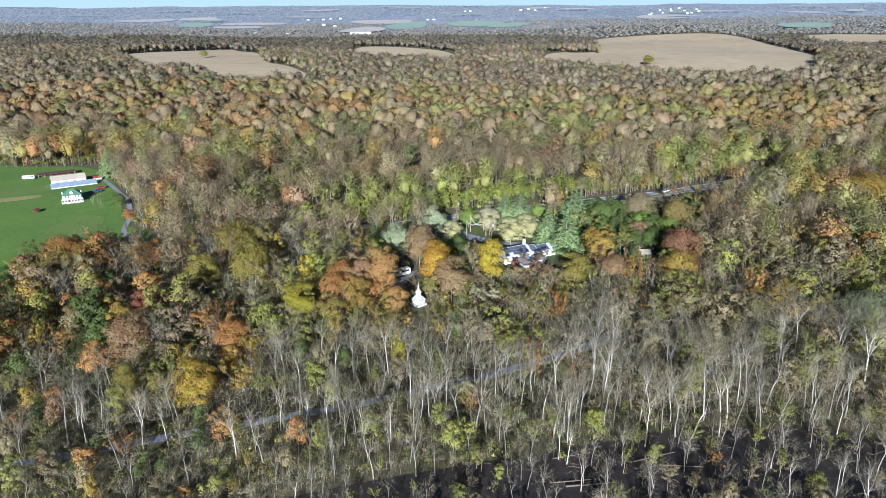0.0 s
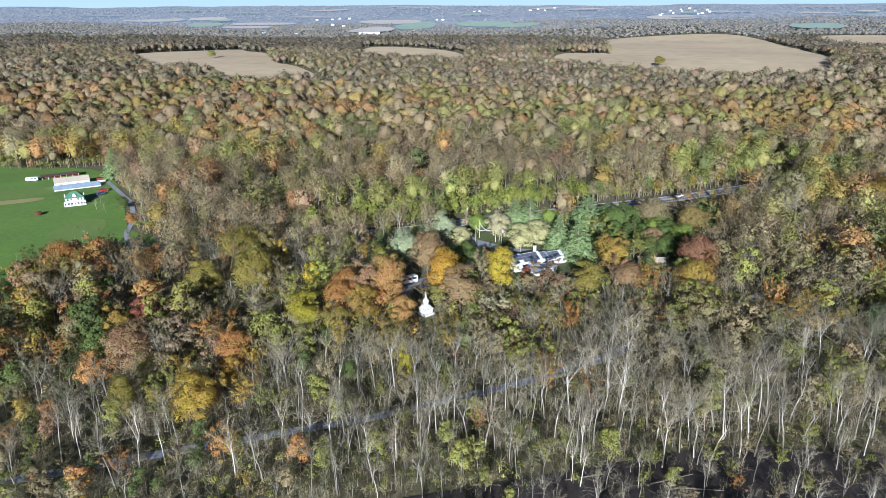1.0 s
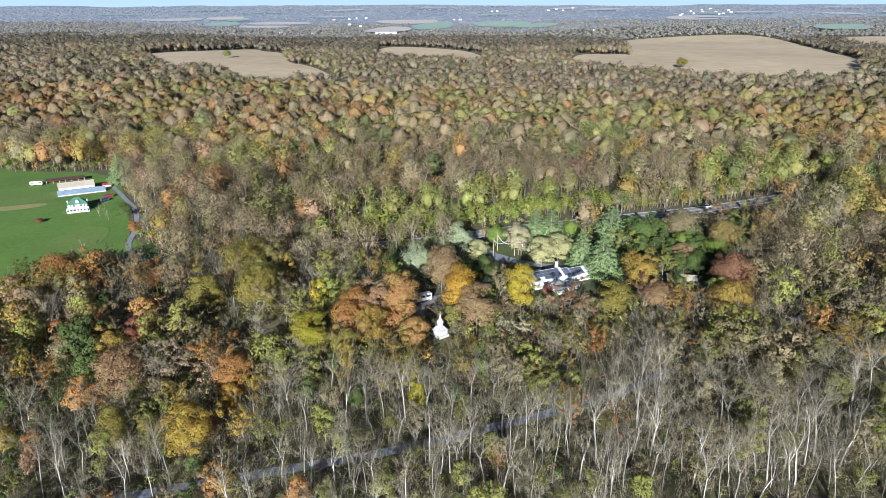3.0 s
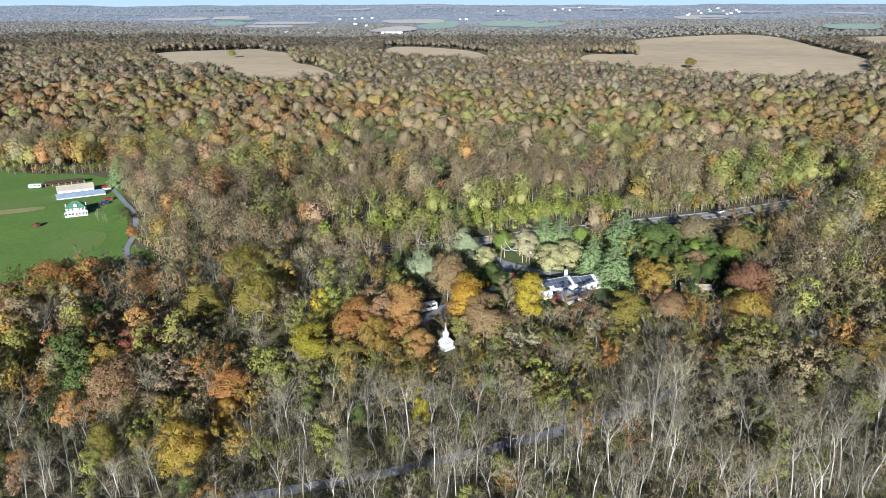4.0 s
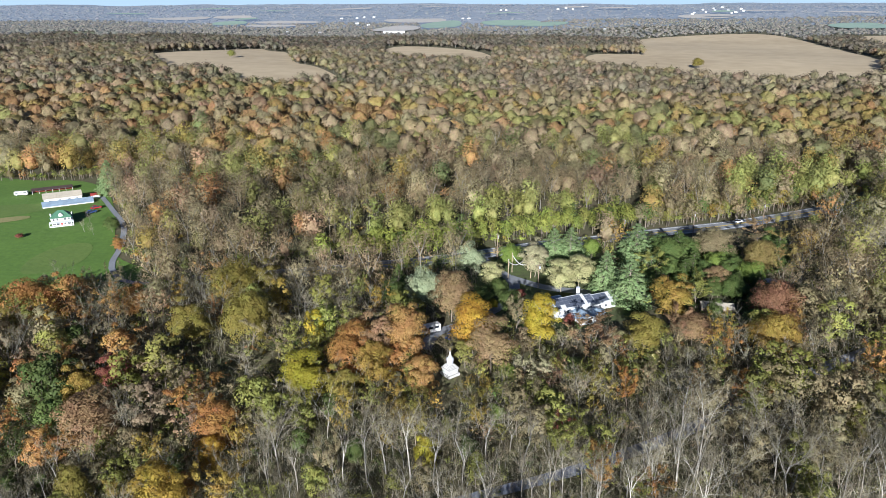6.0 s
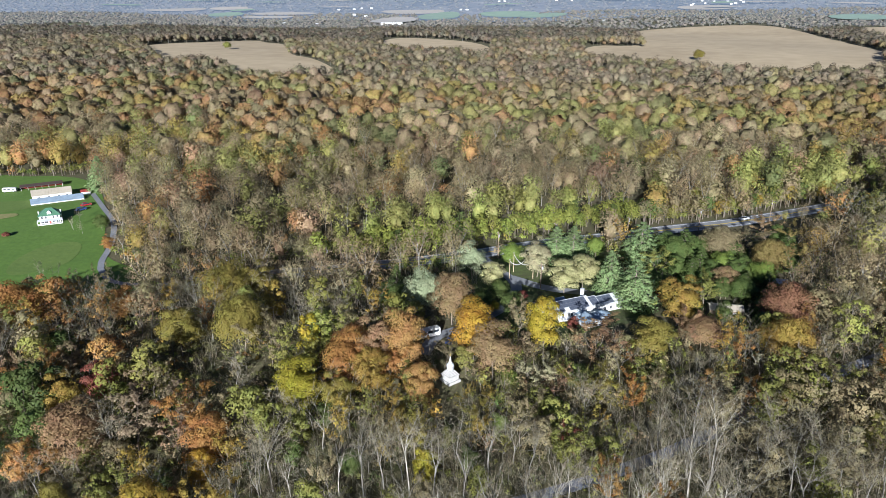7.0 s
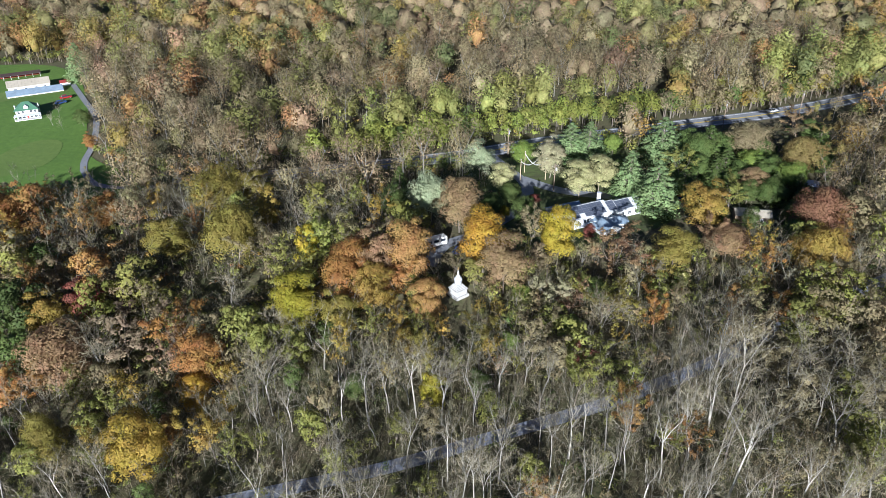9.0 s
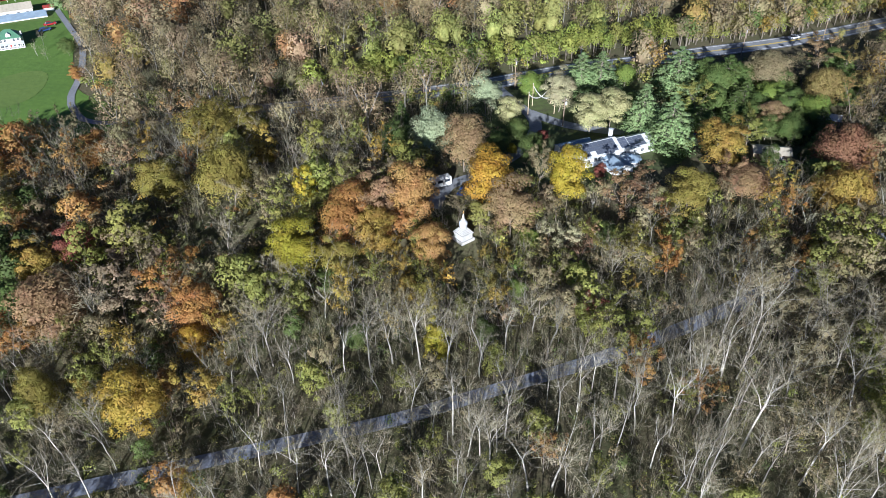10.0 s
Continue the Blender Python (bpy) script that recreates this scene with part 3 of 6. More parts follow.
def choose(rng, X, Y):
    """Which kind of tree grows where: bare poplars on the valley floor, oak colours on the banks, green by the road."""
    x0, y0 = X, Y
    X, Y = X * 1.25, Y * 1.25
    W = np.tile(np.array([0.30, 0.25, 0.09, 0.13, 0.20, 0.035, 0.004, 0.03, 0.006]), (len(X), 1))
    a, b, c = swell(X, Y, 160, 1), swell(X, Y, 110, 2), swell(X, Y, 230, 3)
    W[:, 0] *= np.exp(1.0 * a)
    W[:, 2] *= np.exp(1.2 * b)
    W[:, 3] *= np.exp(0.9 * c)
    W[:, 4] *= np.exp(0.9 * c - 0.5 * a)
    W[:, 5] *= np.exp(1.6 * swell(X, Y, 140, 4)) * (1 - 0.6 * (1 - ease(320, 360, Y)))
    floor = (1 - ease(225, 262, Y - 0.12 * X)) * ease(-75, -45, X + 0.35 * (Y - 200))
    W[:, 5] += 0.3 * ease(-40, -80, X) * (1 - ease(230, 280, Y))
    W[:, 0] += 3.4 * floor
    W[:, 4] += 0.7 * floor
    W[:, 1] += 0.5 * floor
    W[:, [2, 3, 6, 7]] *= (1 - 0.75 * floor)[:, None]
    W[:, [6, 8]] *= (1 - 0.85 * ease(380, 460, Y))[:, None]
    bank = ease(225, 250, Y) * (1 - ease(295, 330, Y)) * ease(-30, 0, X)
    W[:, 4] += 0.7 * bank
    W[:, 1] += 0.5 * bank
    grey = ease(300, 330, Y) * (1 - ease(430, 520, Y)) * (1 - ease(-75, -40, X))
    W[:, 0] += 0.8 * grey
    W[:, 7] += 0.10 * grey
    tall = ease(338, 350, y0 - 0.42 * x0) * (1 - ease(395, 430, y0 - 0.42 * x0)) * ease(-60, -20, x0) * (1 - ease(130, 170, x0))
    W[:, 0] += 1.5 * tall
    W[:, 1] += 1.1 * tall
    road = ((Y > 372 + 0.42 * X) & (Y < 425 + 0.42 * X) & (X > -75) & (X < 62)) | ((Y > 470) & (Y < 520) & (X > 150) & (X < 260))
    W[:, 8] += 6.0 * road
    W[:, 4] += 2.5 * road
    W[:, 5] += 0.5 * road
    x, y = X / 1.25, Y / 1.25
    # stands where one kind of tree keeps together: centre, reach, kind and weight
    for cx, cy, rx, ry, kinds in ((84, 524, 60, 60, ((4, 0.9), (8, 0.4), (5, 0.3))), (149, 543, 45, 40, ((4, 0.8), (8, 0.4), (5, 0.3))), (-272, 742, 70, 90, ((5, 1.0), (4, 0.4))),
                                  (-90, 462, 25, 30, ((5, 0.5), (8, 0.2))), (154, 372, 35, 22, ((8, 1.2), (5, 0.7))), (-390, 690, 150, 120, ((2, 0.7), (7, 0.3))),
                                  (-347, 569, 70, 60, ((2, 0.7), (7, 0.3))), (-128, 325, 45, 50, ((0, 1.6),)), (-62, 262, 34, 26, ((0, 3.0),)), (-36, 268, 24, 24, ((0, 2.0),)), (133, 752, 45, 35, ((0, 2.2),)), (203, 753, 40, 35, ((0, 2.2),)),
                                  (125, 288, 30, 35, ((0, 2.2),)), (27, 401, 40, 30, ((1, 1.1), (0, 0.7), (7, 0.3))), (57, 378, 30, 22, ((1, 1.1), (0, 0.7))),
                                  (-112, 572, 60, 60, ((2, 0.6), (3, 0.4))), (-83, 370, 40, 40, ((4, 0.5), (0, 0.5))), (230, 560, 80, 70, ((3, 0.6), (2, 0.3)))):
        stand_of = np.exp(-(((x - cx) / rx) ** 2 + ((y - cy) / ry) ** 2))
        for kind, weight in kinds:
            W[:, kind] += weight * stand_of
    W /= W.sum(1, keepdims=True)
    return (rng.random((len(X), 1)) > np.cumsum(W, 1)).sum(1).clip(0, 8)


def stature(X, Y):
    """How high the random trees stand: low scrub on the bank before the stupa and the house, tall poplars on the valley floor."""
    bank = ease(-32, -20, X) * (1 - ease(52, 66, X)) * ease(188, 200, Y - 0.1 * X) * (1 - ease(246, 262, Y))
    front = ease(-20, -15, X) * (1 - ease(-8, -3, X)) * ease(188, 198, Y) * (1 - ease(214, 220, Y))
    house = ease(6, 14, X) * (1 - ease(44, 54, X)) * ease(218, 226, Y) * (1 - ease(255, 262, Y))
    valley = 1 - ease(176, 196, Y - 0.12 * X)
    east = ease(10, 50, X)
    swamp = (1 - ease(132, 146, Y - 0.15 * X)) * ease(102, 112, Y)
    ahead = 325 + 0.42 * (X - 50) - Y
    verge = ease(48, 56, X) * (1 - ease(120, 132, X)) * ease(-1, 1, ahead) * (1 - 0.5 * ease(12, 18, ahead)) * (1 - ease(30, 36, ahead))
    return (1 - 0.62 * verge) * (1 - 0.35 * bank) * (1 - 0.55 * front) * (1 - 0.35 * house) * (1 - (0.34 - 0.22 * east) * valley) * (1 - 0.45 * swamp)


def template(trunk, crown, share=0.62):
    """A tree as one set of pieces: which of them are bark."""
    (tv, tt, tn), (cv, ct, cn) = trunk, crown
    return np.r_[tv, cv], np.r_[tt, ct + len(tv)], np.r_[np.ones(len(tt), bool), np.zeros(len(ct), bool)], np.r_[tn, rounded(cv, cn, share)]


def grow(name, label, X, Y, kind, rng, bare_set, leafy_set, tall, spread=0.22, wide=1.0, grey=0.0, bright=1.0, blend=0.0, vary=0.26, low=False, mat=None):
    """Many trees as one mass, each turned, sized and tinted by itself."""
    V, T, C, N, k = [], [], [], [], 0
    Z = ground(X, Y)
    shade = 1 + 0.12 * swell(X, Y, 190, 41)
    which = rng.integers(0, 10 ** 6, len(X))
    for sets, mask in ((bare_set, kind == 0), (leafy_set, kind > 0)):
        for i, (tv, tt, bark, tn) in enumerate(sets):
            s = np.nonzero(mask & (which % len(sets) == i))[0]
            if not len(s):
                continue
            a, f = rng.uniform(0, 6.28, len(s)), tall * (1 if low else stature(X[s], Y[s])) * rng.uniform(1 - spread, 1 + spread, len(s))
            g = f * wide * rng.uniform(0.85, 1.15, len(s))
            f = np.where(kind[s] == 0, f * 1.08, f)
            ca, sa = (np.cos(a) * g)[:, None], (np.sin(a) * g)[:, None]
            P = np.stack([tv[None, :, 0] * ca - tv[None, :, 1] * sa + X[s, None], tv[None, :, 0] * sa + tv[None, :, 1] * ca + Y[s, None],
                          tv[None, :, 2] * f[:, None] + Z[s, None] - 0.15], -1)
            V.append(P.reshape(-1, 3))
            ca, sa = np.cos(a)[:, None], np.sin(a)[:, None]
            N.append(np.stack([tn[None, :, 0] * ca - tn[None, :, 1] * sa, tn[None, :, 0] * sa + tn[None, :, 1] * ca, np.broadcast_to(tn[None, :, 2], (len(s), len(tn)))], -1).reshape(-1, 3))
            T.append((tt[None] + (np.arange(len(s)) * len(tv))[:, None, None] + k).reshape(-1, 3))
            k += len(s) * len(tv)
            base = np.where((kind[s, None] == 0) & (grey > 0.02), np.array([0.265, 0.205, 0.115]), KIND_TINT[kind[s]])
            # grey mixes bluish distance haze into the tint, mostly more the farther the woods
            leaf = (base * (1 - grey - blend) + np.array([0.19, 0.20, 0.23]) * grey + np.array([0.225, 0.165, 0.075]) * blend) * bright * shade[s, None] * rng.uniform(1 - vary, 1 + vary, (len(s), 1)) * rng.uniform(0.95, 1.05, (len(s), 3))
            stem = np.where(kind[s, None] == 0, np.array([PALEBARK]) * shade[s, None] * rng.uniform(0.38, 1.0, (len(s), 1)), np.array([BARK]))
            C.append(np.where(bark[None, :, None], stem[:, None, :], leaf[:, None, :]).reshape(-1, 3))
    me = tri_mesh(name, np.concatenate(V), np.concatenate(T), mat or M_WOODS, np.concatenate(C), facing=np.concatenate(N))
    return tagged(new(name, me), label, "woods", kind="stuff")


HOLLOW = [(-109, 226), (-91, 233), (-66, 223), (-57, 207), (-58, 196), (-66, 201), (-89, 212)]
GLADE = [(52, 300), (66, 321), (88, 332), (113, 341), (128, 345), (112, 300), (93, 263), (80, 246), (62, 236), (42, 240), (50, 262)]
COMPOUND = [(-34, 270), (-5, 283), (20, 296), (46, 306), (60, 296), (64, 262), (54, 236), (20, 236), (-5, 240), (-27, 240)]
CLEARING = [(-12, 290), (18, 305), (42, 311), (45, 272), (40, 264), (14, 250), (0, 262)]
PASTURES = [[(-910, 1555), (-857, 1668), (-782, 1800), (-690, 1925), (-645, 1791), (-723, 1645), (-788, 1540)], [(-328, 516.8), (-304, 528), (-288, 512), (-308, 488)],
            [(-1085, 1825), (-975, 1860), (-891, 1660), (-980, 1665)], [(-875, 1240), (-795, 1240), (-690, 1075), (-740, 1040)]]
DISTANT = [[(-1255, 2700), (-1063, 2850), (-995, 2660), (-1165, 2580)], [(-930, 2504), (-830, 2565), (-765, 2377), (-850, 2300)], [(-1045, 2830), (-900, 2850), (-850, 2680), (-985, 2675)],
           [(-790, 2510), (-555, 2480), (-530, 2370), (-740, 2380)], [(-765, 2350), (-590, 2325), (-575, 2225), (-720, 2235)], [(-325, 2000), (-289, 2250), (-225, 2310), (-180, 2121), (-237, 1930)],
           [(-375, 2650), (-145, 2655), (-135, 2480), (-320, 2430)], [(-220, 2410), (-95, 2610), (-75, 2300), (-180, 2105)], [(-35, 2525), (170, 2465), (158, 2275), (-5, 2325)],
           [(105, 2315), (199, 2390), (258, 2333), (206, 2240), (112, 2250)], [(640, 2655), (830, 2655), (785, 2455), (615, 2435)], [(930, 2165), (1060, 2190), (1070, 2085), (980, 1945), (875, 1970)],
           [(-1560, 3020), (-1400, 3060), (-1370, 2960), (-1530, 2940)], [(300, 3330), (420, 3360), (440, 3230), (320, 3220)], [(-700, 3380), (-520, 3420), (-500, 3300), (-690, 3290)], [(1250, 2900), (1400, 2930), (1420, 2800), (1260, 2790)]]
OPEN_FAR = PASTURES + DISTANT
CEDAR, DULL, AMBER = (0.115, 0.158, 0.045), (0.25, 0.19, 0.07), (0.29, 0.155, 0.05)
YGREEN, OLIVEY, RUSTO, GOLD, PALEY, PALET = (0.31, 0.265, 0.035), (0.225, 0.185, 0.045), (0.37, 0.215, 0.08), (0.42, 0.245, 0.04), (0.41, 0.385, 0.19), (0.37, 0.335, 0.20)
RUSTY, PINKISH, OCHREY = (0.33, 0.165, 0.055), (0.28, 0.175, 0.095), (0.31, 0.21, 0.052)
DARKRUST, PINKT, GREENY, GREENP, YELLOWO = (0.22, 0.115, 0.065), (0.26, 0.195, 0.125), (0.19, 0.25, 0.055), (0.22, 0.26, 0.13), (0.34, 0.235, 0.045)
SPECIES = {"dense": [lambda s=s: leafy_shape(400 + s, 17, 5.5, 11000, 0.275, 0.06, 34, 0.2) for s in range(5)], "thin": [lambda s=s: thin_leafy_shape(420 + s, 17, 5.2, 2900, 0.29) for s in range(5)],
           "broad": [lambda s=s: leafy_shape(480 + s, 15, 7.5, 16500, 0.29, 0.06, 46, 0.2) for s in range(3)], "pine": [lambda s=s: conifer_shape(440 + s, 17, 5.2, 6000, 0.42) for s in range(3)], "bare": [lambda s=s: bare_shape(460 + s, 17, 5, 4, 2 + s % 3, 0.5, 0.38, 0.025) for s in range(6)]}


def special(name, style, x, y, H, R, tint, label):
    """A tree that stands out by itself: its height, the reach of its crown and its colour."""
    if style == "dense" and R > 0.45 * H:
        style = "broad"
    shapes = SPECIES[style]
    H0, R0 = (15, 7.5) if style == "broad" else (17, 5.2)
    i = PLANT.randrange(len(shapes))
    KEEP_CLEAR.append((x, y, R * (0.45 if style == "bare" else 0.72)))
    return plant(name, style + "_shape%d" % i if style != "bare" else "bare_shape%d" % i, shapes[i], x, y, H / H0, tint, label, leaf_mat=M_TWIG if style == "bare" else M_LEAF, wide=R / R0 / (H / H0) if style != "bare" else 1.0)


special("maple_tree", "dense", -47.6, 203.1, 15.3, 6.4, YGREEN, "maple with bright yellow-green autumn leaves")
special("maple_tree", "dense", -37.6, 202.0, 14.3, 4.8, OLIVEY, "small maple with olive-yellow autumn leaves")
special("oak_tree", "dense", -36.6, 211.7, 18.4, 7.2, RUSTY, "oak with rust autumn leaves")
special("oak_tree", "dense", -23.1, 217.3, 20.4, 6.7, RUSTO, "spreading oak with orange-brown autumn leaves")
special("oak_tree", "dense", -30.7, 208.4, 16.3, 5.1, OCHREY, "oak with ochre leaves under taller oaks")
special("oak_tree", "dense", -17.9, 206.8, 14.3, 4.4, RUSTO, "oak with orange leaves beside the white stupa")
special("oak_tree", "thin", -24.2, 202.6, 12.2, 3.7, OCHREY, "young oak with ochre leaves")
special("maple_tree", "dense", -5.3, 225.5, 18.4, 6.9, GOLD, "maple with glowing golden orange leaves")
special("oak_tree", "dense", -0.3, 218.5, 16.3, 6.7, BROWN, "round oak with russet brown leaves")
special("maple_tree", "dense", 13.4, 228.3, 19.4, 5.2, YELLOW, "tall maple with bright yellow leaves beside the house")
special("hickory_tree", "thin", 6.8, 235.0, 15.3, 5.0, TAN, "thinning hickory with tan leaves")
special("oak_tree", "dense", -12.1, 244.5, 17.3, 6.8, BROWN, "round oak with dull brown leaves")
special("silver_maple", "dense", -20.3, 251.0, 15.3, 7.0, PALE, "silver maple with pale grey-green leaves")
special("silver_maple", "dense", -6.9, 280.6, 13.3, 5.5, PALE, "silver maple with pale grey-green leaves")
special("silver_maple", "dense", 0.2, 270.2, 11.2, 4.1, PALEY, "small tree with pale yellow leaves")
special("silver_maple", "dense", 15.5, 282.5, 14.3, 6.1, PALET, "tree with pale straw-coloured leaves")
special("silver_maple", "dense", 23.3, 268.5, 13.3, 5.6, PALEY, "wide tree with pale creamy yellow leaves")
special("silver_maple", "dense", 29.7, 272.6, 13.3, 5.5, PALEY, "wide tree with pale creamy yellow leaves")
special("mulberry_tree", "dense", 7.1, 291.8, 9.2, 4.8, GREENY, "round mulberry with fresh green leaves")
special("white_pine", "pine", 23.2, 297.2, 13.3, 6.1, PINE, "blue-green white pine by the road")
special("white_pine", "pine", 29.5, 298.3, 13.3, 6.1, PINE, "blue-green white pine by the road")
special("spruce_tree", "pine", 43.8, 259.7, 16.0, 7.0, PINE, "dense blue-green spruce beside the white house")
special("spruce_tree", "pine", 37.8, 269.0, 15.3, 5.2, PINE, "blue-green spruce beside the white house")
special("spruce_tree", "pine", 53.4, 297.2, 15.5, 7.9, PINE, "blue-green spruce by the road")
special("cedar_tree", "dense", 64.1, 293.3, 12.2, 5.7, CEDAR, "rounded dark green cedar by the road")
special("cedar_tree", "dense", 71.2, 296.2, 12.2, 5.8, CEDAR, "rounded dark green cedar by the road")
special("hickory_tree", "dense", 54.0, 247.5, 16.3, 6.6, OCHREY, "hickory with ochre autumn leaves by the parking")
special("beech_tree", "thin", 53.4, 238.6, 12.2, 4.1, PINKISH, "tree with thinning pinkish brown leaves")
special("hickory_tree", "dense", 42.0, 227.4, 14.3, 6.1, OLIVEY, "hickory with olive-ochre leaves")
special("beech_tree", "thin", 25.5, 224.6, 15.3, 7.8, PINKISH, "tree with thinning pinkish brown leaves before the house")
special("oak_tree", "dense", 80.6, 297.4, 15.3, 8.8, TAN, "round oak with tan leaves beside the road")
special("oak_tree", "dense", 83.0, 242.9, 17.3, 8.1, DARKRUST, "oak with dark rust leaves")
special("hickory_tree", "dense", 77.0, 227.7, 16.3, 7.6, OCHREY, "hickory with ochre leaves")
special("beech_tree", "dense", 57.5, 234.7, 10.2, 7.2, PINKISH, "round tree with pinkish brown leaves before the shed")
special("maple_tree", "dense", -67.7, 223.8, 18.4, 8.5, OLIVEY, "broad maple with olive-yellow leaves")
special("maple_tree", "dense", -80.0, 248.2, 17.3, 9.7, OLIVEY, "broad maple with dull olive leaves")
special("hickory_tree", "thin", -58.8, 219.4, 17.3, 5.3, TAN, "thin hickory with tan leaves")
special("maple_tree", "dense", -84.5, 222.5, 16.3, 6.7, OLIVEY, "maple with olive leaves")
special("oak_tree", "dense", -92.9, 182.6, 18.4, 7.7, PINKISH, "wide oak with pinkish rust leaves thinning")
special("oak_tree", "thin", -81.2, 187.8, 19.4, 8.5, PINKT, "wide oak nearly bare with rust tips")
special("oak_tree", "thin", -68.7, 189.3, 19.4, 7.0, RUSTY, "wide oak with pinkish rust leaves")
special("oak_tree", "dense", -63.8, 184.9, 16.3, 5.5, RUSTY, "oak with rust leaves and open boughs")
special("maple_tree", "dense", -62.9, 178.7, 12.2, 3.3, GOLD, "small maple with glowing orange leaves")
special("maple_tree", "dense", -67.3, 162.0, 17.3, 6.1, YELLOWO, "broad maple with golden yellow leaves")
special("hickory_tree", "thin", -55.7, 167.0, 16.3, 5.6, OCHREY, "hickory with ochre leaves and open boughs")
special("oak_tree", "dense", -95.3, 201.0, 14.3, 4.7, DARKRED, "oak with dark red leaves")
special("hickory_tree", "dense", -102.0, 195.3, 15.3, 4.7, OCHREY, "hickory with ochre leaves")
special("maple_tree", "thin", 22.9, 174.9, 17.3, 4.4, AMBER, "slender maple with rust-red leaves")
special("maple_tree", "thin", 16.0, 194.1, 10.2, 3.0, DARKRED, "small maple with faded red leaves")
special("maple_tree", "dense", -15.2, 181.5, 13.3, 3.0, YGREEN, "small maple with yellow-green leaves")
special("hickory_tree", "thin", -35.4, 174.0, 18.4, 3.6, TAN, "slender hickory with pale tan leaves")
special("holly_tree", "dense", -5.5, 187.9, 7.1, 3.0, GREEN, "green holly under the bare trees")
special("oak_tree", "thin", 34.3, 206.1, 15.3, 4.3, RUSTY, "oak with ochre and rust leaves")
special("cedar_tree", "pine", -30.7, 264.1, 11.2, 3.4, CEDAR, "narrow green cedar beside the drive")
special("cedar_tree", "dense", -38.9, 270.1, 9.2, 3.3, CEDAR, "narrow green cedar beside the drive")
special("oak_tree", "dense", -107.8, 239.3, 13.3, 4.6, RUSTY, "oak with rust leaves at the lawn edge")
special("cedar_tree", "dense", 78.9, 285.8, 10.2, 4.7, GREENY, "bushy green cedar among autumn trees")
special("cedar_tree", "dense", 81.9, 279.7, 11.2, 4.9, CEDAR, "bushy green cedar among autumn trees")
special("cedar_tree", "dense", 86.7, 273.7, 11.2, 5.2, GREENY, "bushy green cedar among autumn trees")
special("cedar_tree", "dense", 78.6, 265.0, 9.2, 4.8, CEDAR, "bushy green cedar among autumn trees")
special("maple_tree", "thin", -18.1, 191.3, 15.3, 4.7, OLIVEY, "thin maple with yellow leaves")
special("hickory_tree", "thin", 49.8, 199.1, 20.4, 6.9, TAN, "open hickory with straw-coloured leaves")
special("cedar_tree", "dense", 62.5, 299.0, 11.2, 4.8, CEDAR, "rounded dark green cedar by the road")
special("hickory_tree", "dense", -72.4, 252.3, 16.3, 6.1, OLIVEY, "hickory with olive leaves")
special("maple_tree", "dense", -86.7, 164.1, 14.3, 3.9, OLIVEY, "maple with yellow-olive leaves")
special("oak_tree", "thin", -97.9, 177.0, 15.3, 4.9, RUSTY, "oak with rust leaves")
special("oak_tree", "dense", -30.6, 215.0, 20.4, 5.4, PINKISH, "tall oak with pinkish brown leaves")
special("oak_tree", "thin", -27.5, 210.9, 15.3, 6.2, RUSTY, "oak with rust leaves")
special("redbud_tree", "dense", 23.0, 242.0, 5.1, 1.8, DARKRED, "small red-leaved tree against the house")
special("hickory_tree", "thin", 65.0, 207.7, 13.3, 5.2, RUSTY, "hickory with rust leaves")
special("shrub", "dense", 2.1, 263.3, 7.1, 4.0, GREEN, "dark green shrub on the shaded lawn")
special("shrub", "dense", 5.6, 251.9, 8.2, 4.3, GREEN, "dark green shrub on the shaded lawn")
special("shrub", "dense", -3.2, 253.9, 8.2, 4.2, GREEN, "dark green shrub on the shaded lawn")
special("shrub", "dense", 9.4, 262.7, 4.1, 2.3, DARKRED, "dark red shrub beside the drive")
special("shrub", "dense", 37.9, 285.1, 6.1, 3.9, GREEN, "dark green shrub beside the spruces")
special("shrub", "dense", 38.0, 301.5, 8.2, 3.8, GREENY, "bright green shrub by the road")
special("shrub", "dense", 0.5, 254.1, 4.1, 1.9, YGREEN, "bright yellow-green shrub on the lawn")
special("hickory_tree", "thin", 56.3, 279.7, 12.2, 5.9, OLIVE, "olive-leaved tree behind the spruces")
special("cedar_tree", "pine", 70.5, 283.7, 11.2, 4.6, CEDAR, "dark green cedar beside the road")
special("hickory_tree", "thin", 65.2, 259.1, 11.2, 5.0, OLIVE, "olive-leaved tree by the shed")
special("oak_tree", "dense", -30.5, 248.9, 12.2, 4.9, GREEN, "dark green tree beside the garage")
special("oak_tree", "dense", 74.3, 270.2, 11.2, 4.3, BROWN, "small oak with dull brown leaves")
special("oak_tree", "thin", 104.8, 315.5, 13.3, 6.6, BROWN, "oak with brown leaves beside the road")
special("hickory_tree", "dense", 93.1, 285.1, 15.3, 6.9, DULL, "hickory with dull ochre leaves beside the road")
special("cedar_tree", "pine", 67.5, 294.0, 14.3, 6.9, CEDAR, "broad dark green cedar by the road")
special("cedar_tree", "pine", 54.4, 270.2, 9.2, 4.3, CEDAR, "dark green cedar in the shade of the conifers")
special("cedar_tree", "pine", 66.4, 279.4, 9.2, 4.6, CEDAR, "dark green cedar in the shade of the conifers")
special("hickory_tree", "thin", 100.4, 279.3, 15.3, 6.2, DULL, "hickory with dull ochre leaves")
special("hickory_tree", "thin", 111.2, 307.4, 14.3, 5.8, DULL, "hickory with rust leaves beside the road")
special("cedar_tree", "dense", 76.7, 241.7, 8.2, 3.8, CEDAR, "dark green cedar beside the shed")
special("oak_tree", "thin", 93.1, 302.4, 12.2, 6.7, TAN, "thin grey-tan oak beside the road")
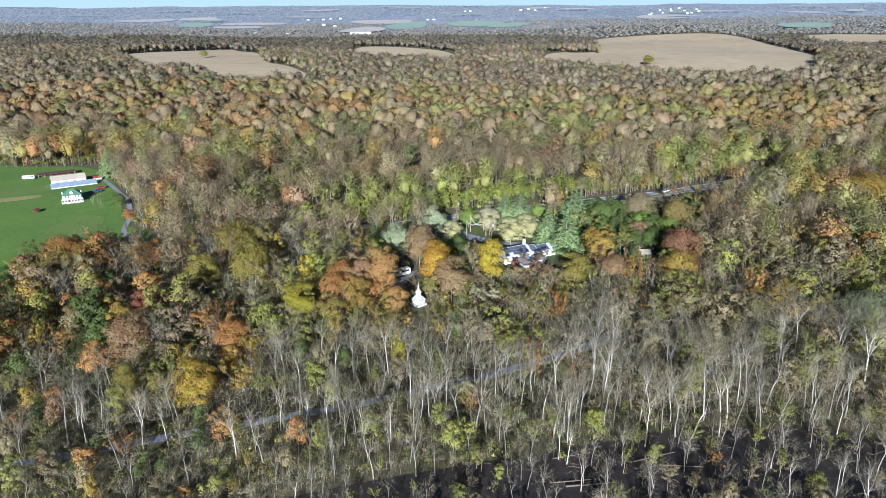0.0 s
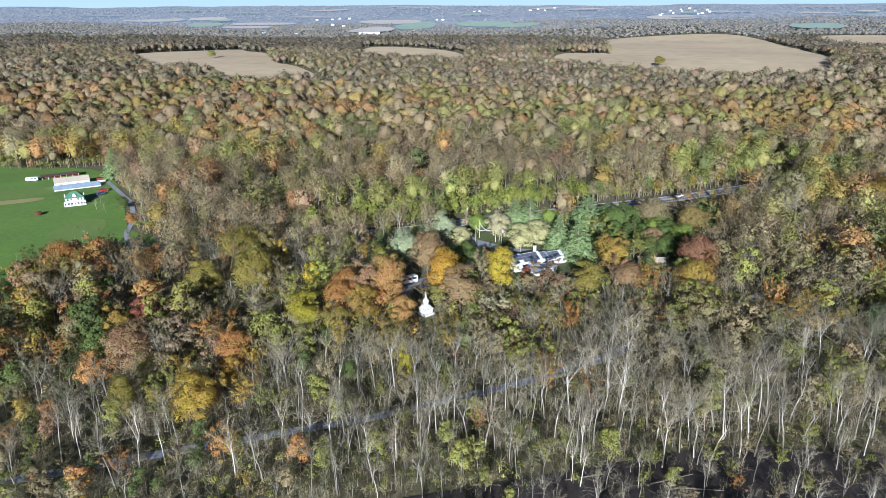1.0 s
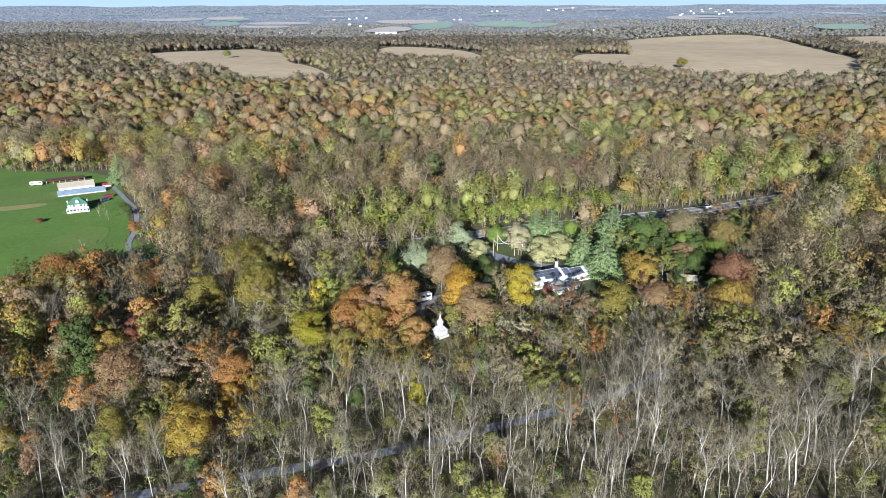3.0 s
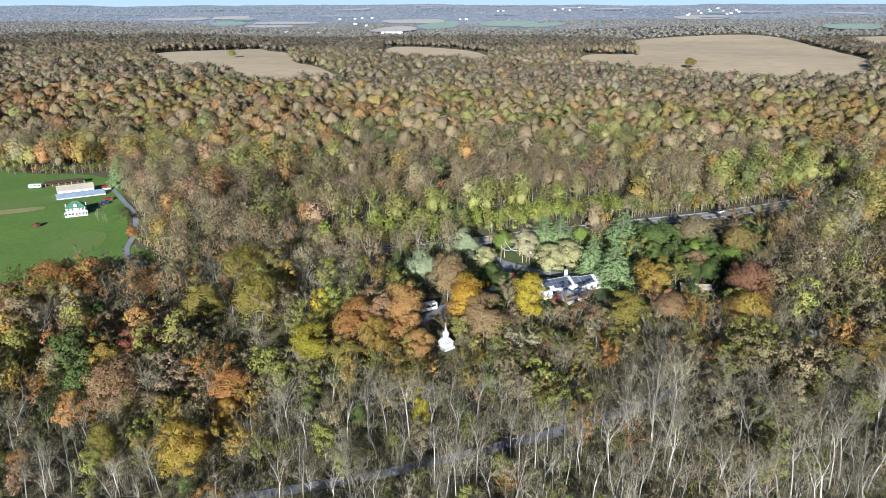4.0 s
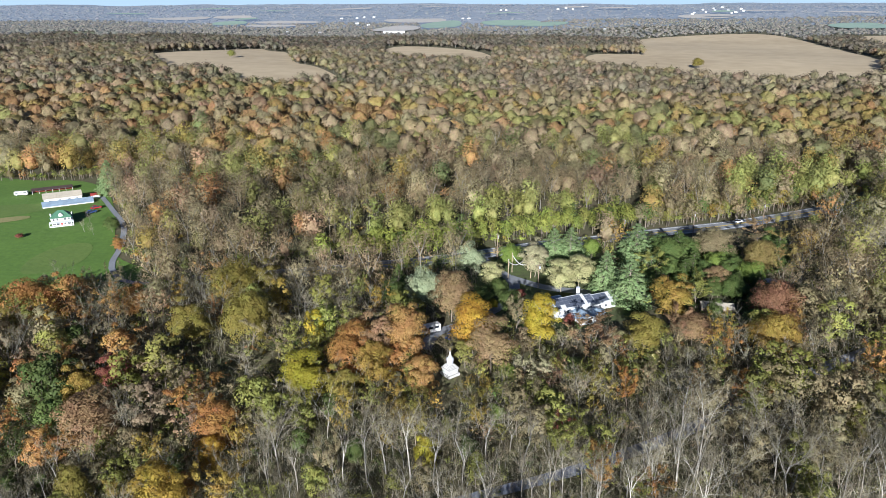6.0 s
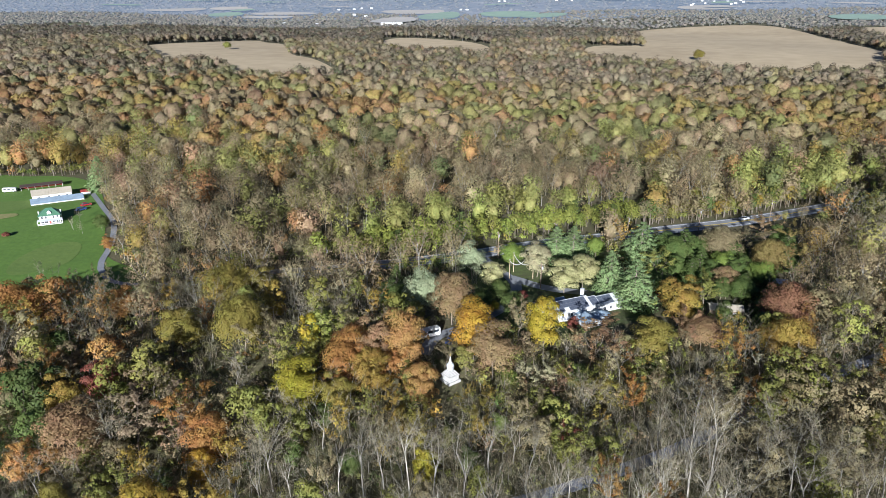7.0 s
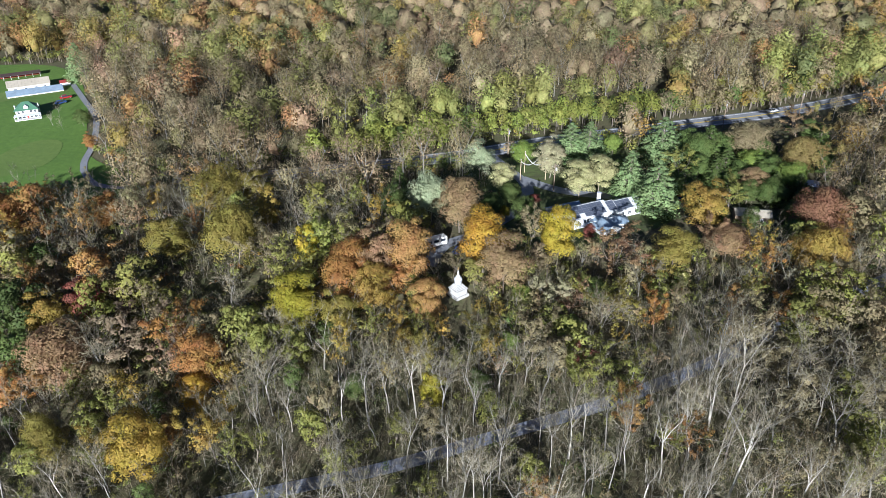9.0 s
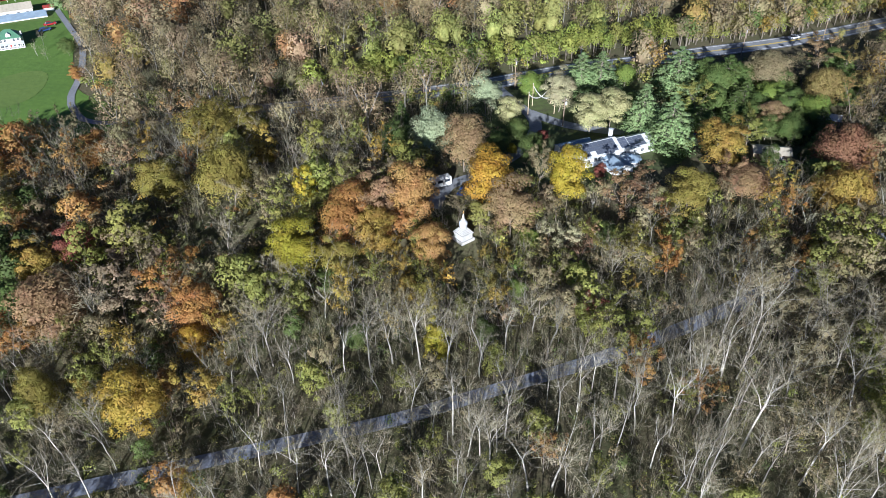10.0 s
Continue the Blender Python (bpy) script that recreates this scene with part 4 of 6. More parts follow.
special("hickory_tree", "thin", -3.3, 198.4, 11.2, 4.6, OLIVEY, "thin hickory with olive-yellow leaves on the bank")
special("hickory_tree", "thin", 6.0, 196.5, 15.3, 5.8, TAN, "thin hickory with straw leaves on the bank")
special("shrub", "dense", 3.8, 214.8, 6.1, 2.8, GREENY, "bright green bush on the sunny bank")
special("shrub", "dense", 14.1, 205.0, 7.1, 3.1, GREENY, "bright green bush on the sunny bank")
special("shrub", "dense", 22.0, 217.0, 7.1, 3.6, GREEN, "green bush on the sunny bank")
special("shrub", "dense", 1.0, 200.2, 6.1, 2.4, GREENY, "bright green bush on the sunny bank")
special("shrub", "dense", -31.9, 185.6, 7.1, 3.2, GREEN, "green bush under bare trees")
special("hickory_tree", "thin", 25.9, 207.1, 15.3, 6.2, OLIVEY, "thin hickory with olive-yellow leaves")
special("maple_tree", "thin", 11.7, 212.3, 13.3, 4.9, PALET, "thin maple with bleached leaves")
special("hickory_tree", "thin", 14.4, 186.4, 15.3, 5.6, OLIVE, "thin olive-leaved hickory by the lane")
special("hickory_tree", "thin", 106.8, 204.8, 20.4, 9.8, OCHREY, "wide open hickory with straw and ochre leaves")
special("oak_tree", "dense", -133.9, 228.7, 17.3, 10.2, RUSTY, "oak with rust leaves at the lawn edge")
special("oak_tree", "dense", -138.9, 221.3, 15.3, 8.3, OLIVEY, "oak with ochre leaves at the lawn edge")
special("pine_tree", "pine", -183.6, 370.4, 17.3, 6.2, PINE, "tall green pine behind the barn")
special("hickory_tree", "dense", 193.7, 321.8, 17.3, 14.9, OCHREY, "hickory with orange leaves")
special("maple_tree", "dense", 130.7, 207.5, 15.3, 7.9, GREENP, "tree with grey-green leaves")
special("sycamore_tree", "bare", 34.4, 172.4, 23, 4.5, TWIG, "tall leafless tree with a bright white trunk")
special("sycamore_tree", "bare", 44.1, 181.8, 23, 4.5, TWIG, "tall leafless tree with a bright white trunk")
special("sycamore_tree", "bare", 45.8, 204.1, 21, 4.5, TWIG, "tall leafless tree with a bright white trunk")
special("sycamore_tree", "bare", 5.9, 153.3, 21, 4.5, TWIG, "tall leafless tree with a bright white trunk")
special("sycamore_tree", "bare", -8.3, 160.3, 18, 4.5, TWIG, "tall leafless tree with a bright white trunk")
special("sycamore_tree", "bare", -48.2, 180.1, 20, 4.5, TWIG, "tall leafless tree with a bright white trunk")
special("sycamore_tree", "bare", 32.2, 216.5, 17, 4.5, TWIG, "tall leafless tree with a bright white trunk")
special("sycamore_tree", "bare", 50.5, 174.6, 23, 4.5, TWIG, "tall leafless tree with a bright white trunk")
special("sycamore_tree", "bare", 21.6, 201.4, 19, 4.5, TWIG, "tall leafless tree with a bright white trunk")
special("sycamore_tree", "bare", -4.3, 157.0, 19, 4.5, TWIG, "tall leafless tree with a bright white trunk")
special("sycamore_tree", "bare", -85.7, 183.6, 20, 4.5, TWIG, "tall leafless tree with a bright white trunk")
special("sycamore_tree", "bare", -24.2, 182.2, 20, 4.5, TWIG, "tall leafless tree with a bright white trunk")
special("sycamore_tree", "bare", 68.7, 187.8, 23, 4.5, TWIG, "tall leafless tree with a bright white trunk")
special("sycamore_tree", "bare", 60.6, 193.7, 23, 4.5, TWIG, "tall leafless tree with a bright white trunk")
special("sycamore_tree", "bare", 52.6, 153.6, 21, 4.5, TWIG, "tall leafless tree with a bright white trunk")
special("sycamore_tree", "bare", -27.2, 152.8, 18, 4.5, TWIG, "tall leafless tree with a bright white trunk")
special("sycamore_tree", "bare", -53.1, 198.8, 15, 4.5, TWIG, "tall leafless tree with a bright white trunk")
special("sycamore_tree", "bare", -60.2, 202.0, 14, 4.5, TWIG, "tall leafless tree with a bright white trunk")
special("sycamore_tree", "bare", -48.1, 195.1, 14, 4.5, TWIG, "tall leafless tree with a bright white trunk")
special("sycamore_tree", "bare", -65.5, 209.9, 14, 4.5, TWIG, "tall leafless tree with a bright white trunk")
special("sycamore_tree", "bare", 127.9, 297.4, 20, 4.5, TWIG, "tall leafless tree with a bright white trunk")
special("sycamore_tree", "bare", 129, 290.9, 22, 4.5, TWIG, "tall leafless tree with a bright white trunk")
special("sycamore_tree", "bare", 133.9, 293, 21, 4.5, TWIG, "tall leafless tree with a bright white trunk")
special("sycamore_tree", "bare", 140, 299.3, 22, 4.5, TWIG, "tall leafless tree with a bright white trunk")
special("sycamore_tree", "bare", 136.7, 286.6, 20, 4.5, TWIG, "tall leafless tree with a bright white trunk")
special("sycamore_tree", "bare", 142.5, 339.6, 19, 4.5, TWIG, "tall leafless tree with a bright white trunk")
special("sycamore_tree", "bare", 139.4, 344.5, 18, 4.5, TWIG, "tall leafless tree with a bright white trunk")
special("sycamore_tree", "bare", 146.7, 308.8, 21, 4.5, TWIG, "tall leafless tree with a bright white trunk")
special("sycamore_tree", "bare", 138.3, 315.8, 20, 4.5, TWIG, "tall leafless tree with a bright white trunk")
special("field_tree", "dense", -372.0, 1090.0, 12.0, 7.0, OLIVE, "lone dark tree standing in the harvested field")
special("field_tree", "dense", 258.0, 965.0, 14.0, 8.0, OLIVEY, "lone olive tree at the field edge")
special("cedar_tree", "dense", -155.0, 316.0, 7.0, 3.6, GREEN, "dark green tree on the lawn beside the drive")
special("shrub", "dense", -189.0, 307.0, 2.2, 1.8, DARKRED, "dark red round bush on the lawn")
special("cherry_tree", "bare", -167.0, 316.0, 6.0, 3.0, TWIG, "small bare fruit tree on the lawn")
special("cherry_tree", "bare", -161.0, 312.0, 6.0, 3.0, TWIG, "small bare fruit tree on the lawn")
special("cherry_tree", "bare", -170.0, 326.0, 6.0, 3.0, TWIG, "small bare fruit tree beside the farmhouse")
special("oak_tree", "dense", -141.0, 294.0, 7.0, 3.0, RUSTY, "small rust-leaved oak beside the drive")
special("cedar_tree", "pine", 65.9, 292.8, 7.5, 2.7, CEDAR, "dark green cedar in the shaded thicket")
special("cedar_tree", "dense", 85.3, 262.2, 6.1, 2.2, CEDAR, "dark green cedar in the shaded thicket")
special("cedar_tree", "pine", 81.5, 270.3, 8.9, 3.2, GREEN, "dark green cedar in the shaded thicket")
special("cedar_tree", "pine", 77.8, 298.9, 6.6, 2.4, CEDAR, "dark green cedar in the shaded thicket")
special("cedar_tree", "pine", 97.4, 291.5, 9.0, 3.2, CEDAR, "dark green cedar in the shaded thicket")
special("cedar_tree", "pine", 73.4, 308.4, 7.7, 2.8, GREEN, "dark green cedar in the shaded thicket")
special("cedar_tree", "dense", 97.9, 264.2, 6.5, 2.4, CEDAR, "dark green cedar in the shaded thicket")
special("cedar_tree", "dense", 102.3, 285.9, 8.5, 3.1, CEDAR, "dark green cedar in the shaded thicket")
special("cedar_tree", "pine", 79.4, 282.7, 7.4, 2.7, CEDAR, "dark green cedar in the shaded thicket")
special("cedar_tree", "pine", 87.6, 268.4, 9.4, 3.4, GREEN, "dark green cedar in the shaded thicket")
special("cedar_tree", "pine", 82.5, 303.7, 6.8, 2.5, CEDAR, "dark green cedar in the shaded thicket")
special("cedar_tree", "dense", 74.5, 267.6, 7.2, 2.6, CEDAR, "dark green cedar in the shaded thicket")
special("cedar_tree", "pine", 56.2, 297.3, 6.2, 2.2, GREEN, "dark green cedar in the shaded thicket")
special("cedar_tree", "dense", 103.0, 290.3, 10.0, 3.6, CEDAR, "dark green cedar in the shaded thicket")


# the shaded thicket between the house, the sheds and the road
thicket, held = random.Random(14), []
while len(held) < 30:
    x, y = thicket.uniform(50, 112), thicket.uniform(246, 326)
    clear = all((x - a) ** 2 + (y - b) ** 2 > 26 for a, b in held) and all((x - a) ** 2 + (y - b) ** 2 > (c + 3) ** 2 for a, b, c in BUILT)
    if clear and y - 0.42 * x < 272 and inside(GLADE, np.array([x]), np.array([y]))[0] and not near_line(ROAD, np.array([x]), np.array([y]), 8)[0] and not near_line(YARD_EAST, np.array([x]), np.array([y]), 5)[0]:
        held.append((x, y))
for x, y in held:
    style, tint, name, label = thicket.choice((("pine", CEDAR, "cedar_tree", "dark green cedar in the shaded thicket"), ("dense", CEDAR, "cedar_tree", "bushy dark green cedar in the shaded thicket"), ("dense", GREEN, "holly_tree", "dark green holly in the shaded thicket"), ("thin", OLIVE, "locust_tree", "thin olive-leaved tree in the shaded thicket")))
    h = thicket.uniform(6, 10.5)
    special(name, style, round(x, 1), round(y, 1), h, h * thicket.uniform(0.32, 0.42), tint, label)


def dome_bare(seed, n, H=15.0, R=4.6, width=0.06, stem=True):
    """A leafless crown seen from above: fine boughs that fan out from the fork to a rounded dome."""
    rng = np.random.default_rng(seed)
    d = rng.normal(size=(n, 3))
    d[:, 2] = np.abs(d[:, 2]) * 0.9 + 0.05
    d /= np.linalg.norm(d, axis=1, keepdims=True)
    tip = d * np.array([R, R, H * 0.6]) * rng.uniform(0.75, 1.08, (n, 1)) + np.array([0, 0, H * 0.4])
    base = np.array([0, 0, H * 0.4]) + (tip - np.array([0, 0, H * 0.4])) * rng.uniform(0.25, 0.7, (n, 1)) + rng.normal(size=(n, 3)) * 0.35
    way = tip - base + rng.normal(size=(n, 3)) * 0.5
    L = np.linalg.norm(way, axis=1)
    limbs = [(0, 0, 0, 0.0147 * H, 0, 0, H * 0.42, 0.0113 * H)]
    for k in range(4 if stem else 0):
        a = k * 1.57 + rng.uniform(-0.5, 0.5)
        limbs.append((0, 0, H * 0.38, 0.0087 * H, math.cos(a) * R * 0.55, math.sin(a) * R * 0.55, H * rng.uniform(0.7, 0.85), 0.03))
    return template(tubes(limbs), blades(rng, base, way / L[:, None], L, rng.uniform(0.6, 1.3, n) * width))


# hand-high shapes: the near trees, at true size
BARE = [lambda s=s: bare_shape(s, 24, 8, 3, 3 if s % 3 else 2, 0.28 + 0.08 * (s % 4), 0.44 + 0.06 * (s % 3), 0.013) for s in range(10)]
DOME = [lambda s=s: bare_shape(80 + s, 16, 8, 2, 4, 0.9, 0.3, 0.014) for s in range(5)]
LEAFY = [lambda s=s: leafy_shape(40 + s, 16, 4.9, 1500, 0.5, 0.1, 20) for s in range(5)]
THIN = [lambda s=s: thin_leafy_shape(60 + s, 16, 4.6, 1000, 0.31) for s in range(5)]

NX, NY, NR = scatter(11, 110, 250, 6.2)
NK = choose(NR, NX, NY)
rank = NY + 0.35 * np.abs(NX)
order = np.argsort(rank)
single = np.zeros(len(NX), bool)
count = [0, 0]
for i in order:
    b = 0 if NK[i] == 0 else 1
    if count[b] < (280, 200)[b] and NY[i] > 118:
        single[i] = True
        count[b] += 1
LEAF_NAME = {1: ("tan_tree", "thin tree with faded tan autumn leaves"), 2: ("oak_tree", "oak with rust-brown autumn leaves in the woods"), 3: ("hickory_tree", "hickory with ochre autumn leaves in the woods"),
             4: ("locust_tree", "slender tree with olive-green leaves in the woods"), 5: ("holly_tree", "small green-leaved tree among bare trunks"), 6: ("maple_tree", "maple with bright yellow autumn leaves"), 7: ("beech_tree", "tree with pinkish brown thinning leaves"),
             8: ("mulberry_tree", "tree with yellow-green leaves in the woods")}
for i in np.nonzero(single)[0]:
    x, y, k = float(NX[i]), float(NY[i]), int(NK[i])
    f = float(NR.uniform(0.78, 1.18) * stature(x, y))
    c = tuple(float(v) for v in KIND_TINT[k] * NR.uniform(0.82, 1.2))
    j = int(NR.integers(0, 10))
    if k == 0 and y - 0.12 * x > 186:
        plant("bare_tree", "bare_dome%d" % (j % 5), DOME[j % 5], x, y, f, c, "leafless tree with a rounded crown of fine grey boughs", group="bare trees in the woods", leaf_mat=M_TWIG)
    elif k == 0:
        plant("bare_tree", "bare%d" % j, BARE[j], x, y, f, c, "leafless pale-trunked tree with a haze of grey twigs", group="bare trees in the woods", leaf_mat=M_TWIG)
    else:
        name, label = LEAF_NAME[k]
        if j % 3 and k != 5:
            plant(name, "thin%d" % (j % 5), THIN[j % 5], x, y, f, c, label, group="leafy trees in the woods")
        else:
            plant(name, "leafy%d" % (j % 5), LEAFY[j % 5], x, y, f * (0.6 if k == 5 else 1), c, label, group="leafy trees in the woods")
rest = ~single
low = NY - 0.12 * NX < 186
leafs = [template(*s()) for s in THIN[:3] + LEAFY[:2]]
for name, label, mask, shapes in (("valley_woods", "tall bare poplars and thin trees on the valley floor", rest & low, BARE[:6]), ("bank_woods", "mixed bare and leafy autumn woodland on the bank", rest & ~low, DOME)):
    grow(name, label, NX[mask], NY[mask], NK[mask], NR, [template(*s()) for s in shapes], leafs, 1.0, bright=1.05)

# the ring behind the road, and the woods further off, with simpler trees
def twiggy(seed, H, R, n, m, width, size, count=12, fine=0):
    """A leafless round crown of the middle distance: fanned boughs in a haze of fine twigs."""
    rng = np.random.default_rng(seed)
    v, t, bark, nn = dome_bare(seed, n, H, R, width)
    haze = [leaf_cloud(rng, m, crown_blobs(rng, H, R, H * 0.12, count, 0.45, 0.3), size, 0.5, 0.95, 0.5, 0.5, 0.12)]
    if fine:
        haze = []
        mass = bough_mass(rng, H * 0.88, R * 0.8, H * 0.15, count, fine, jag=0.2)
        haze += [mass, loose_leaves(rng, mass, m, size, size * 2.1)]
    hv, ht, hn = joined(haze)
    return np.r_[v, hv], np.r_[t, ht + len(v)], np.r_[bark, np.zeros(len(ht), bool)], np.r_[nn, rounded(hv, hn, 0.5)]


def far_leafy(seed, n, size, R=5.6, H=16.5, count=8, base=0.1, fine=2):
    """A tree of the middle distance: a bulging leafy mass on a short stem, with loose leaves round it."""
    rng = np.random.default_rng(seed)
    mass = bough_mass(rng, H * 0.87, R * 0.76, H * base, count, fine)
    return template(tubes([(0, 0, 0, 0.25, 0, 0, H * 0.5, 0.2)]), joined([mass, loose_leaves(rng, mass, n, size, size * 1.9)]), 0.35)


def roadside_leafy(seed, n, size, R, H, count):
    """A leafy tree behind the road, all of leaves."""
    rng = np.random.default_rng(seed)
    inner = [bough_mass(rng, H * 0.8, R * 0.58, H * 0.15, 6, 1)] if R > 4 else []
    return template(tubes([(0, 0, 0, 0.25, 0, 0, H * 0.5, 0.2)]), joined(inner + [leaf_cloud(rng, n, crown_blobs(rng, H, R, H * 0.1, count, 0.45, 0.28), size, 0.16, 0.9, 0.16, noise=0.15)]))


B2 = [twiggy(100 + s, 14 + s % 3, 5.0 + 0.3 * (s % 3), 70, 660, 0.03, 0.35) for s in range(6)]
L2 = [roadside_leafy(120 + s, 760, 0.5, 5.0 + 0.5 * (s % 3), 14.5 + s % 3, 16) for s in range(6)] + [template(*thin_leafy_shape(130 + s, 16, 4.8, 380, 0.5)) for s in range(3)]


B3, L3 = [twiggy(210 + s, 14, 4.9, 40, 200, 0.06, 0.7, 14, 2) for s in range(3)], [far_leafy(220 + s, 270, 0.8, 4.6 + 0.4 * (s % 4), 13 + s % 3, 14, 0.1, 2) for s in range(6)]
X, Y, r = scatter(12, 250, 700, 8.0)
k, near = choose(r, X, Y), Y < r.uniform(390, 520, len(X))
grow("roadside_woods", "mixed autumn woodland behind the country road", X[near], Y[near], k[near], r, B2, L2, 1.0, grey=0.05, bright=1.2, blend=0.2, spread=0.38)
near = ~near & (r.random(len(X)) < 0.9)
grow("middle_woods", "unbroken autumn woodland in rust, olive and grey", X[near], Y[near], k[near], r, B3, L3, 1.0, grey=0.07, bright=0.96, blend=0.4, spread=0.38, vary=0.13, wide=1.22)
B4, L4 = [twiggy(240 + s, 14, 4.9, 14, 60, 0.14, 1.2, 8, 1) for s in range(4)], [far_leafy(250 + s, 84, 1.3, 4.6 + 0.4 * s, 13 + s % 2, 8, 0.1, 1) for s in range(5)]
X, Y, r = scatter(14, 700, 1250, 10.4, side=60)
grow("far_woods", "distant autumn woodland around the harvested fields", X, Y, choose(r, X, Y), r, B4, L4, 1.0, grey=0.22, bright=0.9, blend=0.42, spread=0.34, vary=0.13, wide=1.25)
L6 = [far_leafy(280 + s, 20, 2.2, 5.6, 13, 5, 0.02, 1) for s in range(4)]
L5 = [far_leafy(270 + s, 44, 1.9, 5.6, 14, 8, 0.1, 1) for s in range(4)]
for poly, mat in zip(PASTURES, (M_STUBBLE, M_LAWN, M_FARGREEN, M_FARGREEN)):
    drape("pasture", poly, 0.5, mat, 30, "far open pasture between woods", "field")
X, Y, r = scatter(15, 1250, 1640, 13, side=60)
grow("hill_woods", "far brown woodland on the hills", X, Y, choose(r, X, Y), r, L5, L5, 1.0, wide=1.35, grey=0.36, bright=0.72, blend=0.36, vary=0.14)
X, Y, r = scatter(25, 1640, 2450, 19, side=90)
k = np.where(r.random(len(X)) < 0.85, 1, 5)
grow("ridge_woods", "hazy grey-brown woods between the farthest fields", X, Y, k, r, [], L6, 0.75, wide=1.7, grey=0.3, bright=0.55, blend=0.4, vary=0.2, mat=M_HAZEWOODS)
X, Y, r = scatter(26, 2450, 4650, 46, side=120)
grow("horizon_woods", "hazed blue-grey woods on the ridges at the horizon", X, Y, np.ones(len(X), int), r, [], L6, 0.7, wide=3.0, grey=0.4, bright=0.36, blend=0.3, vary=0.2, mat=M_DEEPHAZEWOODS)

# scrub and saplings under the near trees
def bush(seed, n, R, H, size):
    rng = np.random.default_rng(seed)
    blobs = [(rng.normal() * R * 0.5, rng.normal() * R * 0.5, H * rng.uniform(0.3, 0.8), R * rng.uniform(0.35, 0.6)) for _ in range(5)]
    return template(tubes([(0, 0, 0, 0.05, 0, 0, H * 0.6, 0.03)]), leaf_cloud(rng, n, blobs, size, 0.7))


def sapling(seed, H):
    rng = np.random.default_rng(seed)
    n = 66
    d = rng.normal(size=(n, 3)) * np.array([0.6, 0.6, 0.3]) + np.array([0, 0, 1])
    d /= np.linalg.norm(d, axis=1, keepdims=True)
    return template(tubes([(0, 0, 0, 0.045, rng.normal() * 0.3, rng.normal() * 0.3, H * 0.6, 0.025)]), blades(rng, np.c_[rng.normal(size=(n, 2)) * 0.7, rng.uniform(0.1, 0.75, n) * H], d, rng.uniform(0.15, 0.4, n) * H, np.full(n, 0.022)))


# out-of-view woods, added to throw shade forward over the swamp
X, Y, r = scatter(17, -70, 110, 12, side=130)
grow("unseen_rear_woods", "unseen woodland added under and behind the viewpoint", X, Y, choose(r, X, Y), r, B4, L4, 1.0)
X, Y, r = scatter(16, 110, 330, 4.0, 0.4, low=True)
k = choose(r, X, Y)
valley = Y - 0.12 * X < 190
thin = ~valley | (r.random(len(X)) < 0.95 - 0.7 * inside(SWAMP, X, Y))
X, Y, k, valley = X[thin], Y[thin], k[thin], valley[thin]
k = np.where(valley, 0, k)
k = np.where((k == 0) & ~valley & (r.random(len(X)) < 0.3), np.where(r.random(len(X)) < 0.4, 1, np.where(r.random(len(X)) < 0.75, 4, 5)), k)
k = np.where(inside(GLADE, X, Y), np.where(r.random(len(X)) < 0.75, 5, 4), k)
grow("undergrowth", "tangle of saplings, briars and low shrubs", X, Y, k, r, [sapling(300 + s, 9) for s in range(5)], [bush(310 + s, 60, 1.8, 3.2, 0.42) for s in range(5)], 1.0, 0.5, bright=1.2)

# the farthest land, hazy blue ridges at the edge of sight
xs, ys = np.arange(-4000, 4001, 25.0), graded([(2180, 4000, 22), (4000, 4740, 18)])
X, Y = np.meshgrid(xs, ys)
r = np.random.default_rng(21)
Z = ground(X, Y) + 2 + r.uniform(-1, 1, X.shape) * 1.5 + 2 * swell(X, Y, 260, 31) * ease(3200, 3600, Y) + 5 * ease(3500, 4700, Y) * (1.0 + swell(X, Y, 900, 32))
w = len(xs)
i = (np.arange(len(ys) - 1)[:, None] * w + np.arange(w - 1)[None]).ravel()
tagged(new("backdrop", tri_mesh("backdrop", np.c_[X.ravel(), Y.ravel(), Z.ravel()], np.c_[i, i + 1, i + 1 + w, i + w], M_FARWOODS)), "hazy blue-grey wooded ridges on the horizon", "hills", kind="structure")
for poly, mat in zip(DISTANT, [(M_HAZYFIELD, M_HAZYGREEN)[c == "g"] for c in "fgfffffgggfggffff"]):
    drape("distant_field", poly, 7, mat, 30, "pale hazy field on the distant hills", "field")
M_SKY = bpy.data.materials.new("pale_sky")
M_SKY.use_nodes = True
lamp_node = M_SKY.node_tree.nodes["Principled BSDF"]
lamp_node.inputs["Base Color"].default_value = (0, 0, 0, 1)
lamp_node.inputs["Specular IOR Level"].default_value = 0
lamp_node.inputs["Emission Color"].default_value, lamp_node.inputs["Emission Strength"].default_value = (0.46, 0.62, 0.76, 1), 0.52
tagged(new("backdrop_sky", tri_mesh("backdrop_sky", np.array([(-4600, 4800, -60), (4600, 4800, -60), (4600, 4800, 420), (-4600, 4800, 420)], float), np.array([(0, 1, 2, 3)]), M_SKY)), "pale blue sky above the horizon", "sky", kind="structure")
strips = random.Random(8)
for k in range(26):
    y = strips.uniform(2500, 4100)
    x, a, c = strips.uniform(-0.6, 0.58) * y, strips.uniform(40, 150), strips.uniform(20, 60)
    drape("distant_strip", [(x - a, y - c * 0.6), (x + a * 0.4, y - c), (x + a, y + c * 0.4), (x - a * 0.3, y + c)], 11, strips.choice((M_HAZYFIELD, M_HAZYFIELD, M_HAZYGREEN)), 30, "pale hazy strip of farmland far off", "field")

